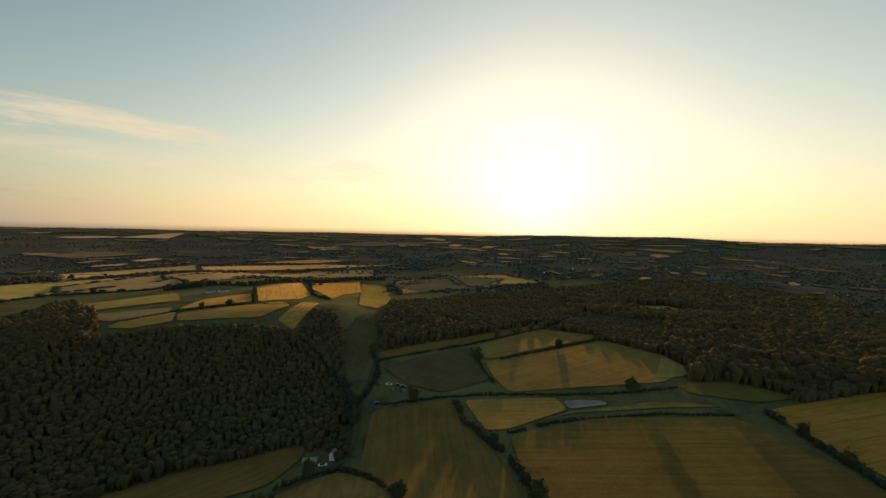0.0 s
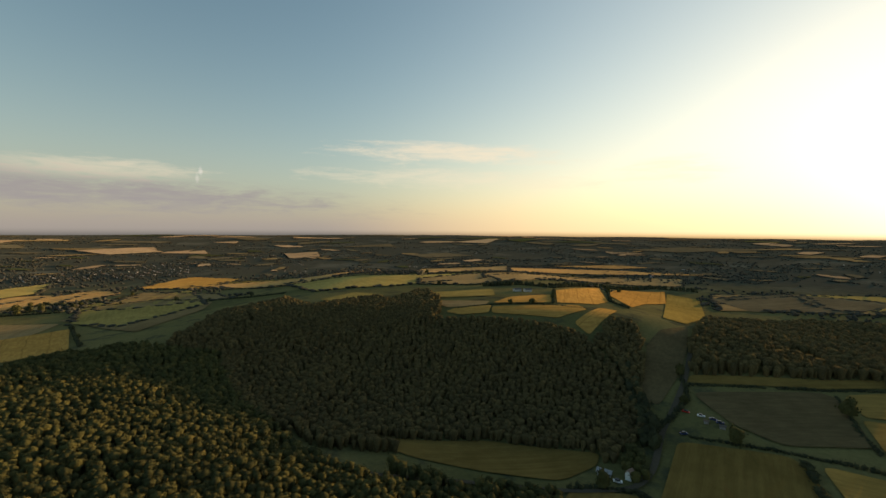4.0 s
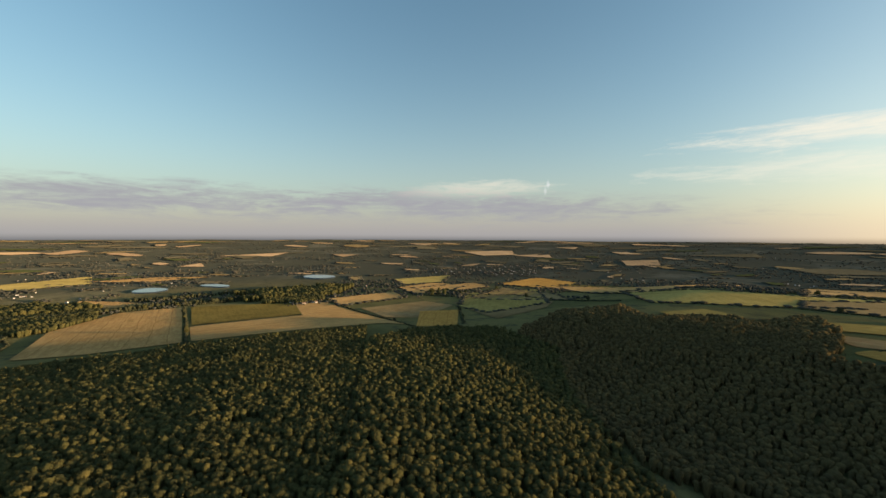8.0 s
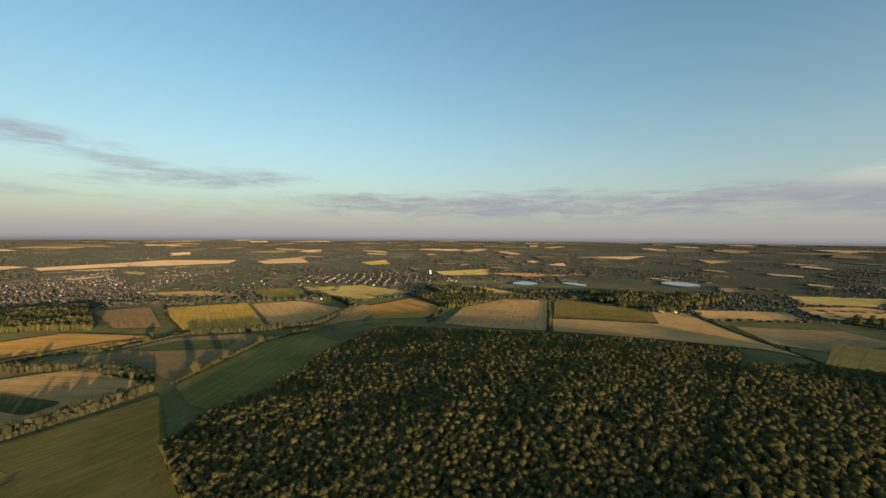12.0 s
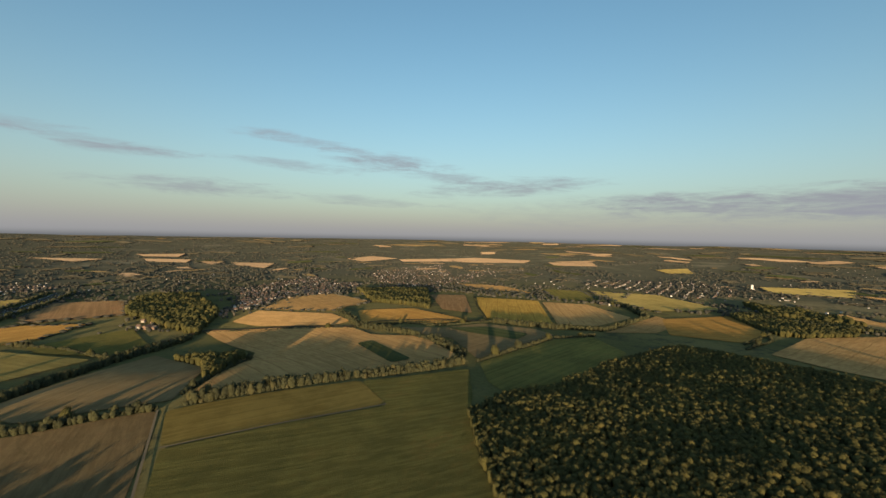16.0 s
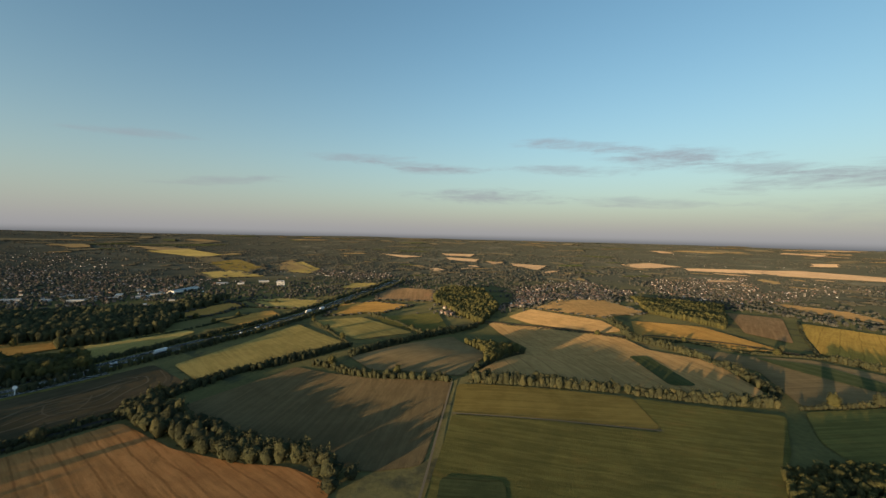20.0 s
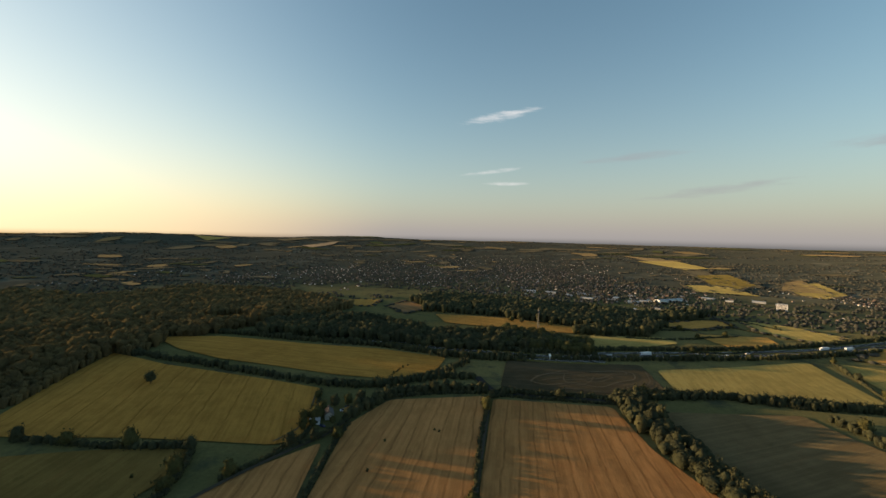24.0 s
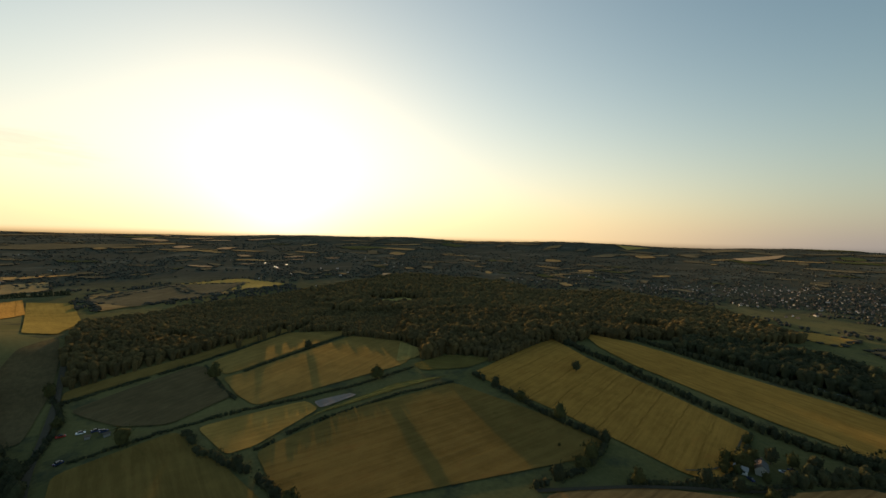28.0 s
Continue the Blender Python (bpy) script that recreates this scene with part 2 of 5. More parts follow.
CROP_WORDS = {
    "wheat": "ripe tan wheat field with faint tramlines", "barley": "ripe golden barley field with tramlines",
    "stubble": "orange-brown cereal field with long tractor rows", "grass": "dull green grass field in evening light",
    "pasture": "pale green pasture with worn patches", "deep_green": "dark green patch, a crop strip except for one painted shadow",
    "meadow": "greyish tan hay meadow, dry in summer", "fallow": "brown fallow field with thin cover",
    "amber": "golden barley field with its warm backlight in the colour", "dun": "grass slope with glare and evening shade in its brown colour",
    "rape": "bright yellow-green ripening crop field", "plough": "reddish brown tilled soil field",
    "pale": "far corn field with haze paled into its colour", "drab": "far green field with haze dulled into its colour",
    "ley": "sparse dry grass ley, olive and tan", "rough": "rough brown ground with winding dirt tracks", "scrub": "uneven golden rough grass", "chalk": "pale grey strip of bare ground",
}


def ground_material():
    m, n, shader = material("open_country", 0.95)
    place = n.node("ShaderNodeTexCoord").outputs["Object"]
    broad, mid, grain = n.noise(place, 0.004, 5.0, 0.6, 0.5), n.noise(place, 0.035, 5.0, 0.65), n.noise(place, 0.35, 4.0, 0.7)
    col = n.mix(n.span(broad, 0.52, 0.68), (0.058, 0.066, 0.052), (0.112, 0.114, 0.086))
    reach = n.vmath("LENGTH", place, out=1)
    col = n.mix(n.span(reach, 1300.0, 800.0), col, n.mix(n.span(broad, 0.4, 0.6), (0.108, 0.104, 0.042), (0.165, 0.142, 0.058)))   # near at hand more is grazed; further off haze is put into the colour
    col = n.mix(n.span(mid, 0.5, 0.68, 0.0, 0.7), col, (0.040, 0.047, 0.035))
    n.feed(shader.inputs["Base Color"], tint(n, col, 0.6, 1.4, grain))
    shader.inputs["Sheen Weight"].default_value, shader.inputs["Sheen Roughness"].default_value = 0.05, 0.5
    shader.inputs["Sheen Tint"].default_value = (0.30, 0.24, 0.14, 1.0)
    relief(n, shader, n.math("ADD", mid, grain), 0.4, 0.5)
    return m


def leaf_material(name, light, dark, odd, glow=0.16):
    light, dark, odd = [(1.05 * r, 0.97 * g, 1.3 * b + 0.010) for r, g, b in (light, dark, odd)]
    m, n, shader = material(name, 0.92)
    place = n.node("ShaderNodeTexCoord").outputs["Object"]
    one = n.node("ShaderNodeNewGeometry").outputs["Random Per Island"]
    stand, spray, twig = n.noise(place, 0.03, 3.0, 0.6), n.noise(place, 0.9, 5.0, 0.75), n.noise(place, 2.6, 3.0, 0.7)
    col = n.mix(n.span(n.math("ADD", n.math("MULTIPLY", one, 0.55), n.math("MULTIPLY", stand, 0.9)), 0.35, 1.05), tuple(dark), tuple(light))
    col = n.mix(n.span(one, 0.86, 0.99, 0.0, 0.7), col, tuple(odd))
    n.feed(shader.inputs["Base Color"], tint(n, tint(n, col, 0.4, 1.55, spray), 0.7, 1.3, twig))
    shader.inputs["Sheen Weight"].default_value, shader.inputs["Sheen Roughness"].default_value = glow, 0.5
    shader.inputs["Sheen Tint"].default_value = (0.28, 0.21, 0.08, 1.0)   # leaves glow yellow-brown against the light
    relief(n, shader, n.math("ADD", spray, n.math("MULTIPLY", twig, 0.4)), 0.9, 1.0)
    return m


def plain(name, colour, rough=0.8, metal=0.0, vary=0.25, scale=0.6):
    m, n, shader = material(name, rough, metal)
    place = n.node("ShaderNodeTexCoord").outputs["Object"]
    spots = n.noise(place, scale, 5.0, 0.65)
    col = tint(n, tint(n, n.mix(0.0, colour, colour), 1 - vary, 1 + vary, spots), 0.85, 1.15, n.node("ShaderNodeObjectInfo").outputs["Random"])
    n.feed(shader.inputs["Base Color"], col)
    relief(n, shader, spots, 0.2, 0.05)
    return m


def house_material(name, a, b, c):
    m, n, shader = material(name, 0.85)
    place = n.node("ShaderNodeTexCoord").outputs["Object"]
    pick = n.math("FRACT", n.math("ADD", n.math("MULTIPLY", n.node("ShaderNodeNewGeometry").outputs["Random Per Island"], 3.7), n.node("ShaderNodeObjectInfo").outputs["Random"]))
    col = n.mix(n.span(pick, 0.30, 0.36), a, b)
    col = n.mix(n.span(pick, 0.58, 0.64), col, c)
    n.feed(shader.inputs["Base Color"], tint(n, col, 0.8, 1.2, n.noise(place, 0.8, 4.0)))
    return m


GROUND = ground_material()
LEAF = leaf_material("broadleaf_canopy", (0.092, 0.095, 0.019), (0.057, 0.062, 0.013), (0.120, 0.109, 0.022), 0.05)
LEAF_DARK = leaf_material("dark_canopy", (0.068, 0.077, 0.022), (0.044, 0.052, 0.016), (0.090, 0.090, 0.025), 0.06)
# brown of the low sun's glare is put into this leaf colour
LEAF_VEILED = leaf_material("glare_veiled_canopy", (0.120, 0.098, 0.025), (0.080, 0.068, 0.018), (0.128, 0.102, 0.027), 0.25)
# distance haze is put into this leaf colour as a greyer, bluer tone
LEAF_FAR = leaf_material("hazed_far_canopy", (0.084, 0.091, 0.048), (0.052, 0.060, 0.033), (0.112, 0.108, 0.053))
HEDGE = leaf_material("hedge_leaf", (0.066, 0.075, 0.022), (0.042, 0.050, 0.016), (0.088, 0.086, 0.025), 0.06)
BARK = plain("bark", (0.10, 0.075, 0.05), 0.95)
LANE = plain("worn_lane_asphalt", (0.085, 0.07, 0.05), 0.95)
ASPHALT = plain("asphalt", (0.050, 0.046, 0.042), 0.93)
TRACK = plain("dry_track", (0.19, 0.155, 0.10), 0.95)
DIRT = plain("bare_dirt_track", (0.125, 0.102, 0.066), 0.95)
PAINT = plain("white_line", (0.75, 0.75, 0.72), 0.7, vary=0.1)
WALLS = house_material("house_walls", (0.36, 0.33, 0.285), (0.25, 0.17, 0.125), (0.56, 0.53, 0.48))
LIMEWASH = house_material("farm_walls", (0.45, 0.43, 0.39), (0.30, 0.22, 0.17), (0.66, 0.64, 0.60))
ROOFS = house_material("roof_tiles", (0.155, 0.105, 0.08), (0.105, 0.095, 0.088), (0.20, 0.135, 0.10))
CONCRETE = plain("pale_concrete", (0.24, 0.235, 0.225), 0.85, vary=0.15)
WHITE_WALL = plain("white_render", (0.80, 0.79, 0.76), 0.7, vary=0.08)
SHED = plain("pale_metal_cladding", (0.42, 0.42, 0.41), 0.6, 0.0, vary=0.12)
SHED_ROOF = plain("grey_sheet_roof", (0.30, 0.30, 0.30), 0.32, 0.0, vary=0.15)
GLASS = plain("dark_glass", (0.03, 0.035, 0.04), 0.08, vary=0.05)
STEEL = plain("galvanised_steel", (0.17, 0.17, 0.17), 0.6, 0.3, vary=0.1)
TYRE = plain("tyre_rubber", (0.02, 0.02, 0.02), 0.8)
CAR_WHITE = plain("white_car_paint", (0.75, 0.75, 0.75), 0.25, vary=0.04)
CAR_BLUE = plain("dark_blue_car_paint", (0.03, 0.05, 0.12), 0.25, vary=0.04)
CAR_RED = plain("red_car_paint", (0.35, 0.03, 0.02), 0.25, vary=0.04)


def water_material():
    m, n, shader = material("lake_water", 0.06)
    shader.inputs["Base Color"].default_value = (0.03, 0.04, 0.045, 1)
    shader.inputs["Specular IOR Level"].default_value = 0.5
    relief(n, shader, n.noise(n.node("ShaderNodeTexCoord").outputs["Object"], 0.5, 3.0), 0.08, 0.3)
    return m


WATER = water_material()

# ---- the lie of the land ----
# heading x, y, breadth and height of each rise or hollow, in metres
RISES = [(-260, -110, 210, 22), (-150, 230, 90, -14), (-290, 215, 90, -12), (345, 289, 130, 10), (36, 418, 120, 8), (-30, -640, 170, 10), (480, -260, 170, -6), (160, -325, 75, 10), (200, -500, 90, -9),
         (1950, 3400, 420, 42), (2900, 2300, 520, 46), (3800, 900, 560, 40), (1100, 3900, 500, 30), (3950, -700, 520, 22), (-2600, 3000, 600, 14)]


def ease(a, b, v):
    u = min(1.0, max(0.0, (v - a) / (b - a)))
    return u * u * (3 - 2 * u)


def ground_z(x, y):
    z = sum(h * math.exp(-((x - a) ** 2 + (y - b) ** 2) / (2 * s * s)) for a, b, s, h in RISES)
    # the western plateau with its steep wooded edge
    along, aside = x * -0.643 + y * 0.766, x * 0.766 + y * 0.643
    z += 36 * ease(270, 470, along) * (1 - ease(800, 1300, along)) * math.exp(-((aside / 310) ** 4))
    r = math.hypot(x, y)
    # far land is raised to fit the horizon in the camera's view
    if r > 900:
        z += 110.0 * ((min(r, 3300) - 900) / 3900) ** 1.5 + max(0.0, r - 3300) * 0.006
    if r > 1300:   # gentle far ridges
        z += min(1.0, (r - 1300) / 2600) * (11 * noise.noise((x / 900, y / 900, 3.0)) + 4 * noise.noise((x / 280, y / 280, 7.0)))
    return z


def mesh_of(name, verts, faces, mat, smooth=False):
    me = bpy.data.meshes.new(name)
    me.from_pydata(verts, [], faces)
    me.materials.append(mat)
    if smooth:
        me.polygons.foreach_set("use_smooth", [True] * len(me.polygons))
    me.update()
    return me


def part(name, bm, mat, parent, label=""):
    """Links a bmesh as one mesh object under a thing or a part."""
    me = bpy.data.meshes.new(name)
    bm.to_mesh(me)
    bm.free()
    me.materials.append(mat)
    ob = new(name, me)
    ob.parent = parent
    if label:
        ob["label"] = label
    return ob


def build_ground():
    radii, r = [], 8.0
    while r < 4840:
        radii.append(r)
        r += max(7.0, 0.022 * r)
    radii.append(4840)
    around = 480
    verts = [(0.0, 0.0, ground_z(0, 0))]
    for r in radii:
        for i in range(around):
            a = 2 * math.pi * i / around
            x, y = r * math.cos(a), r * math.sin(a)
            z = ground_z(x, y)
            verts.append((x, y, z))
    faces = [(0, 1 + i, 1 + (i + 1) % around) for i in range(around)]
    for k in range(len(radii) - 1):
        a, b = 1 + k * around, 1 + (k + 1) * around
        faces += [(a + i, b + i, b + (i + 1) % around, a + (i + 1) % around) for i in range(around)]
    ob = new("ground", mesh_of("ground", verts, faces, GROUND, True))
    tagged(ob, "rolling dark green farmland reaching to the horizon", "ground", kind="structure")


build_ground()

def lift(x, y):
    """How far draped sheets lie above the ground."""
    return 0.22 + 0.0011 * math.hypot(x, y)


def inside(x, y, poly):
    hit, j = False, len(poly) - 1
    for i in range(len(poly)):
        (x1, y1), (x2, y2) = poly[i], poly[j]
        if (y1 > y) != (y2 > y) and x < (x2 - x1) * (y - y1) / (y2 - y1) + x1:
            hit = not hit
        j = i
    return hit


def sheet(corners, step, turn=0.0, up=0.0, soften=True):
    """A draped sheet with the given outline; its own x axis points along turn (degrees). Returns the mesh's bmesh and the pose."""
    cx, cy = sum(p[0] for p in corners) / len(corners), sum(p[1] for p in corners) / len(corners)
    if soften:   # corners that a plough would round off
        pts = []
        for i, p in enumerate(corners):
            a, b = Vector(corners[i - 1]), Vector(corners[(i + 1) % len(corners)])
            p = Vector(p)
            da, db = min(5.0, (a - p).length * 0.2), min(5.0, (b - p).length * 0.2)
            pts += [p + (a - p).normalized() * da, p + ((a - p).normalized() * da + (b - p).normalized() * db) * 0.28, p + (b - p).normalized() * db]
        corners = [tuple(p) for p in pts]
    m = Matrix.Translation((cx, cy, 0)) @ Matrix.Rotation(radians(turn), 4, "Z")
    inv = m.inverted()
    bm = bmesh.new()
    local = [inv @ Vector((x, y, 0)) for x, y in corners]
    bm.faces.new([bm.verts.new(v) for v in local])
    for axis in (0, 1):
        lo, hi = min(v[axis] for v in local), max(v[axis] for v in local)
        count = int((hi - lo) / step)
        for k in range(1, count + 1):
            co, no = [0, 0, 0], [0, 0, 0]
            co[axis], no[axis] = lo + (hi - lo) * k / (count + 1), 1
            bmesh.ops.bisect_plane(bm, geom=bm.verts[:] + bm.edges[:] + bm.faces[:], plane_co=co, plane_no=no, dist=0.01)
    for v in bm.verts:
        x, y, _ = m @ v.co
        v.co.z = ground_z(x, y) + lift(x, y) + up
    bmesh.ops.recalc_face_normals(bm, faces=bm.faces[:])
    if bm.faces and sum(f.normal.z for f in bm.faces) < 0:
        bmesh.ops.reverse_faces(bm, faces=bm.faces[:])
    for f in bm.faces:
        f.smooth = True
    return bm, m


FIELDS = []
CLEARINGS = []   # tree-free ground, placed so that the camera sees the lakes


def field(crop, rows, corners):
    r = min(math.hypot(*p) for p in corners)
    bm, m = sheet(corners, max(11.0, 0.03 * r), rows, up=0.01 + 0.035 * (len(FIELDS) % 9) + 0.05 * (crop in ("deep_green", "chalk")) + 0.3 * (crop == "deep_green"))
    ob = part("field", bm, CROPS[crop], None)
    ob.matrix_world = m
    tagged(ob, CROP_WORDS[crop], "field", "fields", "structure")
    FIELDS.append(corners)


# ---- trees ----
rng = np.random.default_rng(7)


def crown_shape(seed, fine, tufts, tall=0.9):
    """Vertices and triangles of a broadleaf crown about 1 m in radius, standing on z = 0: a clumped core under many ragged sprays of leaves."""
    g = np.random.default_rng(seed)

    def reach(d):
        clump = 0.5 - abs(noise.noise(d * 2.6 + Vector((0, seed, 0)))) * 1.5
        return 0.9 + 0.42 * noise.noise(d * 1.6 + Vector((seed, 0, 0))) + 0.34 * clump + 0.22 * noise.noise(d * 5.2 + Vector((0, 0, seed)))

    bm = bmesh.new()
    bmesh.ops.create_icosphere(bm, subdivisions=fine, radius=1.0)
    core = 0.93 if tufts > 1 else 0.97
    for v in list(bm.verts):
        d = v.co.normalized()
        v.co = d * reach(d) * core
        v.co.z = v.co.z * tall + 0.55
        if v.co.z < 0.12:
            v.co.z = 0.12 + 0.1 * noise.noise(d * 5)
    # the flat underside lies hidden over the ground
    bmesh.ops.delete(bm, geom=[f for f in bm.faces if all(v.co.z < 0.26 for v in f.verts)], context="FACES")
    verts = [tuple(v.co) for v in bm.verts]
    bm.verts.index_update()
    tris = [tuple(v.index for v in f.verts) for f in bm.faces]
    bm.free()
    for k in range(tufts):
        z = -0.35 + 1.32 * (k + g.uniform(0.1, 0.9)) / tufts
        a, q = k * 2.4 + g.uniform(-0.5, 0.5), math.sqrt(max(0.0, 1 - z * z))
        d = np.array((q * math.cos(a), q * math.sin(a), z))
        c = d * reach(Vector(d)) * g.uniform(0.9, 1.02)
        c[2] = max(0.14, c[2] * tall + 0.55)
        s = g.uniform(0.15, 0.25)
        for _ in range(8):   # a spray of separate leaf blades
            n, at = len(verts), c + g.normal(size=3) * s * 0.8
            spin = np.linalg.qr(g.normal(size=(3, 3)))[0] * s * g.uniform(0.55, 1.0)
            verts += [tuple(at + spin[0]), tuple(at - spin[0] * 0.4 + spin[1] * 0.7), tuple(at - spin[0] * 0.4 - spin[1] * 0.7)]
            tris.append((n, n + 1, n + 2))
    return np.array(verts), np.array(tris)


NEAR_CROWNS = [crown_shape(s, 3, 30, 0.85 + 0.05 * s) for s in range(1, 6)]
MID_CROWNS = [crown_shape(s + 20, 2, 18, 0.85 + 0.05 * s) for s in range(1, 6)]
CLUMP_CROWNS = [crown_shape(s + 50, 2, 13, 1.0 + 0.05 * s) for s in range(1, 8)]
SPRAY_CROWNS = [crown_shape(s + 80, 1, 6, 1.05 + 0.06 * s) for s in range(1, 8)]
PUFF_CROWNS = [crown_shape(s + 90, 1, 2, 1.0 + 0.05 * s) for s in range(1, 6)]
BUSH_CROWNS = [crown_shape(s + 70, 1, 6, 0.85 + 0.05 * s) for s in range(1, 6)]
TUFTED_CROWNS = [crown_shape(s + 30, 2, 9, 0.85 + 0.05 * s) for s in range(1, 6)]
FAR_CROWNS = [crown_shape(s + 40, 1, 4, 0.9) for s in range(1, 5)]
TINY_CROWNS = [crown_shape(s + 60, 1, 0, 0.9) for s in range(1, 5)]


def join_crowns(name, spots, mat):
    """One mesh of many crowns; spots are (x, y, z, width, height, crown set)."""
    vs, ts, base = [], [], 0
    for x, y, z, wide, high, skirt, shapes in spots:
        v, t = shapes[rng.integers(len(shapes))]
        a = rng.uniform(0, 2 * math.pi)
        c, s = math.cos(a), math.sin(a)
        p = np.empty_like(v)
        p[:, 0] = (v[:, 0] * c - v[:, 1] * s) * wide + x
        p[:, 1] = (v[:, 0] * s + v[:, 1] * c) * wide * rng.uniform(0.85, 1.15) + y
        p[:, 2] = v[:, 2] * high + z
        low = v[:, 2] < 0.26   # the underside draws in towards the stem
        p[low, 2] -= skirt
        p[low, :2] = (p[low, :2] - (x, y)) * 0.5 + (x, y)
        vs.append(p)
        ts.append(t + base)
        base += len(v)
    vs, ts = np.concatenate(vs), np.concatenate(ts)
    me = bpy.data.meshes.new(name)
    me.vertices.add(len(vs))
    me.vertices.foreach_set("co", vs.ravel())
    me.loops.add(ts.size)
    me.loops.foreach_set("vertex_index", ts.ravel().astype(np.int32))
    me.polygons.add(len(ts))
    me.polygons.foreach_set("loop_start", np.arange(0, ts.size, 3, dtype=np.int32))
    me.polygons.foreach_set("use_smooth", np.ones(len(ts), dtype=bool))
    me.update(calc_edges=True)
    me.materials.append(mat)
    return new(name, me)


def shapes_at(r, fine=False, big=False):
    if big:
        return MID_CROWNS if r < 260 else TUFTED_CROWNS if r < 640 else TINY_CROWNS
    if fine:
        return CLUMP_CROWNS if r < 128 else SPRAY_CROWNS if r < 240 else PUFF_CROWNS if r < 480 else TINY_CROWNS
    return NEAR_CROWNS if r < 125 else MID_CROWNS if r < 195 else TUFTED_CROWNS if r < 330 else FAR_CROWNS if r < 600 else TINY_CROWNS


def wood(label, gap, outline, tone="leaf", tall=1.0):
    """A wood as one mass of separate crowns, about gap metres apart."""
    xs, ys = [p[0] for p in outline], [p[1] for p in outline]
    spots, y, odd = [], min(ys), 0
    close = [(min(p[0] for p in f), max(p[0] for p in f), min(p[1] for p in f), max(p[1] for p in f), f) for f in FIELDS + CLEARINGS]
    close = [c for c in close if c[0] < max(xs) and c[1] > min(xs) and c[2] < max(ys) and c[3] > min(ys)]
    while y < max(ys):
        x = min(xs) + odd * gap * 0.5
        while x < max(xs):
            px, py = x + rng.uniform(-0.42, 0.42) * gap, y + rng.uniform(-0.42, 0.42) * gap
            r = math.hypot(px, py)
            # a crown keeps clear of the hovering camera, and a few gaps stay open
            if inside(px, py, outline) and r > 40 and not any(a < px < b and c < py < d and inside(px, py, f) for a, b, c, d, f in close) and noise.noise((px / 34, py / 34, 5.0)) > -0.66:
                size = gap * (0.53 + 0.26 * rng.uniform() ** 1.3)
                stem = gap * (0.75 + 0.55 * noise.noise((px / 42, py / 42, 1.0)) + rng.uniform(-0.14, 0.14))
                stem *= 1.0 if tall == 1.0 else 0.35
                spots.append((px, py, ground_z(px, py) + stem, size, size * rng.uniform(0.75, 1.15) * tall, stem + 0.5, shapes_at(r, gap < 5.6 and tall == 1.0, gap > 5.9)))
            x += gap
        y += gap * 0.87
        odd = 1 - odd
    if spots:
        tagged(join_crowns("wood", spots, {"leaf": LEAF, "dark": LEAF_DARK, "veiled": LEAF_VEILED}[tone]), label, "woodland", "woods", "stuff")


def limb(bm, a, b, ra, rb, sides=6):
    a, b = Vector(a), Vector(b)
    turn = (b - a).to_track_quat("Z", "Y").to_matrix()
    rings = []
    for p, r in ((a, ra), (b, rb)):
        rings.append([bm.verts.new(p + turn @ Vector((r * math.cos(2 * math.pi * i / sides), r * math.sin(2 * math.pi * i / sides), 0))) for i in range(sides)])
    for i in range(sides):
        bm.faces.new((rings[0][i], rings[0][(i + 1) % sides], rings[1][(i + 1) % sides], rings[1][i]))
    bm.faces.new(rings[1])


def make_tree(seed):
    g = random.Random(seed)
    root = new("tree")
    bm = bmesh.new()
    limb(bm, (0, 0, -0.6), (0.1, 0, 2.6), 0.42, 0.30, 8)
    limb(bm, (0.1, 0, 2.6), (0.0, 0.15, 6.4), 0.30, 0.12, 8)
    trunk = part("trunk", bm, BARK, root)
    for k in range(5):
        bm = bmesh.new()
        a = k * 1.26 + g.uniform(-0.3, 0.3)
        limb(bm, (0.05, 0, 2.2 + 0.5 * k), (2.2 * math.cos(a), 2.2 * math.sin(a), 4.2 + 0.6 * k), 0.16, 0.05)
        part("limb", bm, BARK, trunk)
    v, t = NEAR_CROWNS[seed % 5] if seed % 2 else MID_CROWNS[seed % 5]
    wide, high = g.uniform(3.4, 4.6), g.uniform(4.6, 6.0)
    me = mesh_of("crown", (v * (wide, wide, high) + (0, 0, 2.0)).tolist(), t.tolist(), LEAF if seed % 3 else LEAF_DARK, True)
    new("crown", me).parent = root
    return tagged(root, "full-leaved broadleaf tree standing in a hedge line", "tree", "hedgerow trees")


TREES = [make_tree(s) for s in range(6)]
PLANTED = [0]


def plant(x, y, size=1.0, label=""):
    src = TREES[PLANTED[0] % 6]
    m = Matrix.Translation((x, y, ground_z(x, y))) @ Matrix.Rotation(rng.uniform(0, 6.28), 4, "Z")
    if PLANTED[0] < 6:
        ob = src
        ob.matrix_basis = m
    else:
        ob = copy_thing(src, m)
    ob.scale = (size, size, size * rng.uniform(0.9, 1.15))
    if label:
        tagged(ob, label)
    PLANTED[0] += 1
    return ob


def along(line, step):
    """Points every step metres along a line of corners."""
    out, carry = [], 0.0
    for a, b in zip(line, line[1:]):
        a, b = Vector(a), Vector(b)
        d = (b - a).length
        s = carry
        while s < d:
            p = a.lerp(b, s / d)
            out.append((p.x, p.y))
            s += step
        carry = s - d
    return out


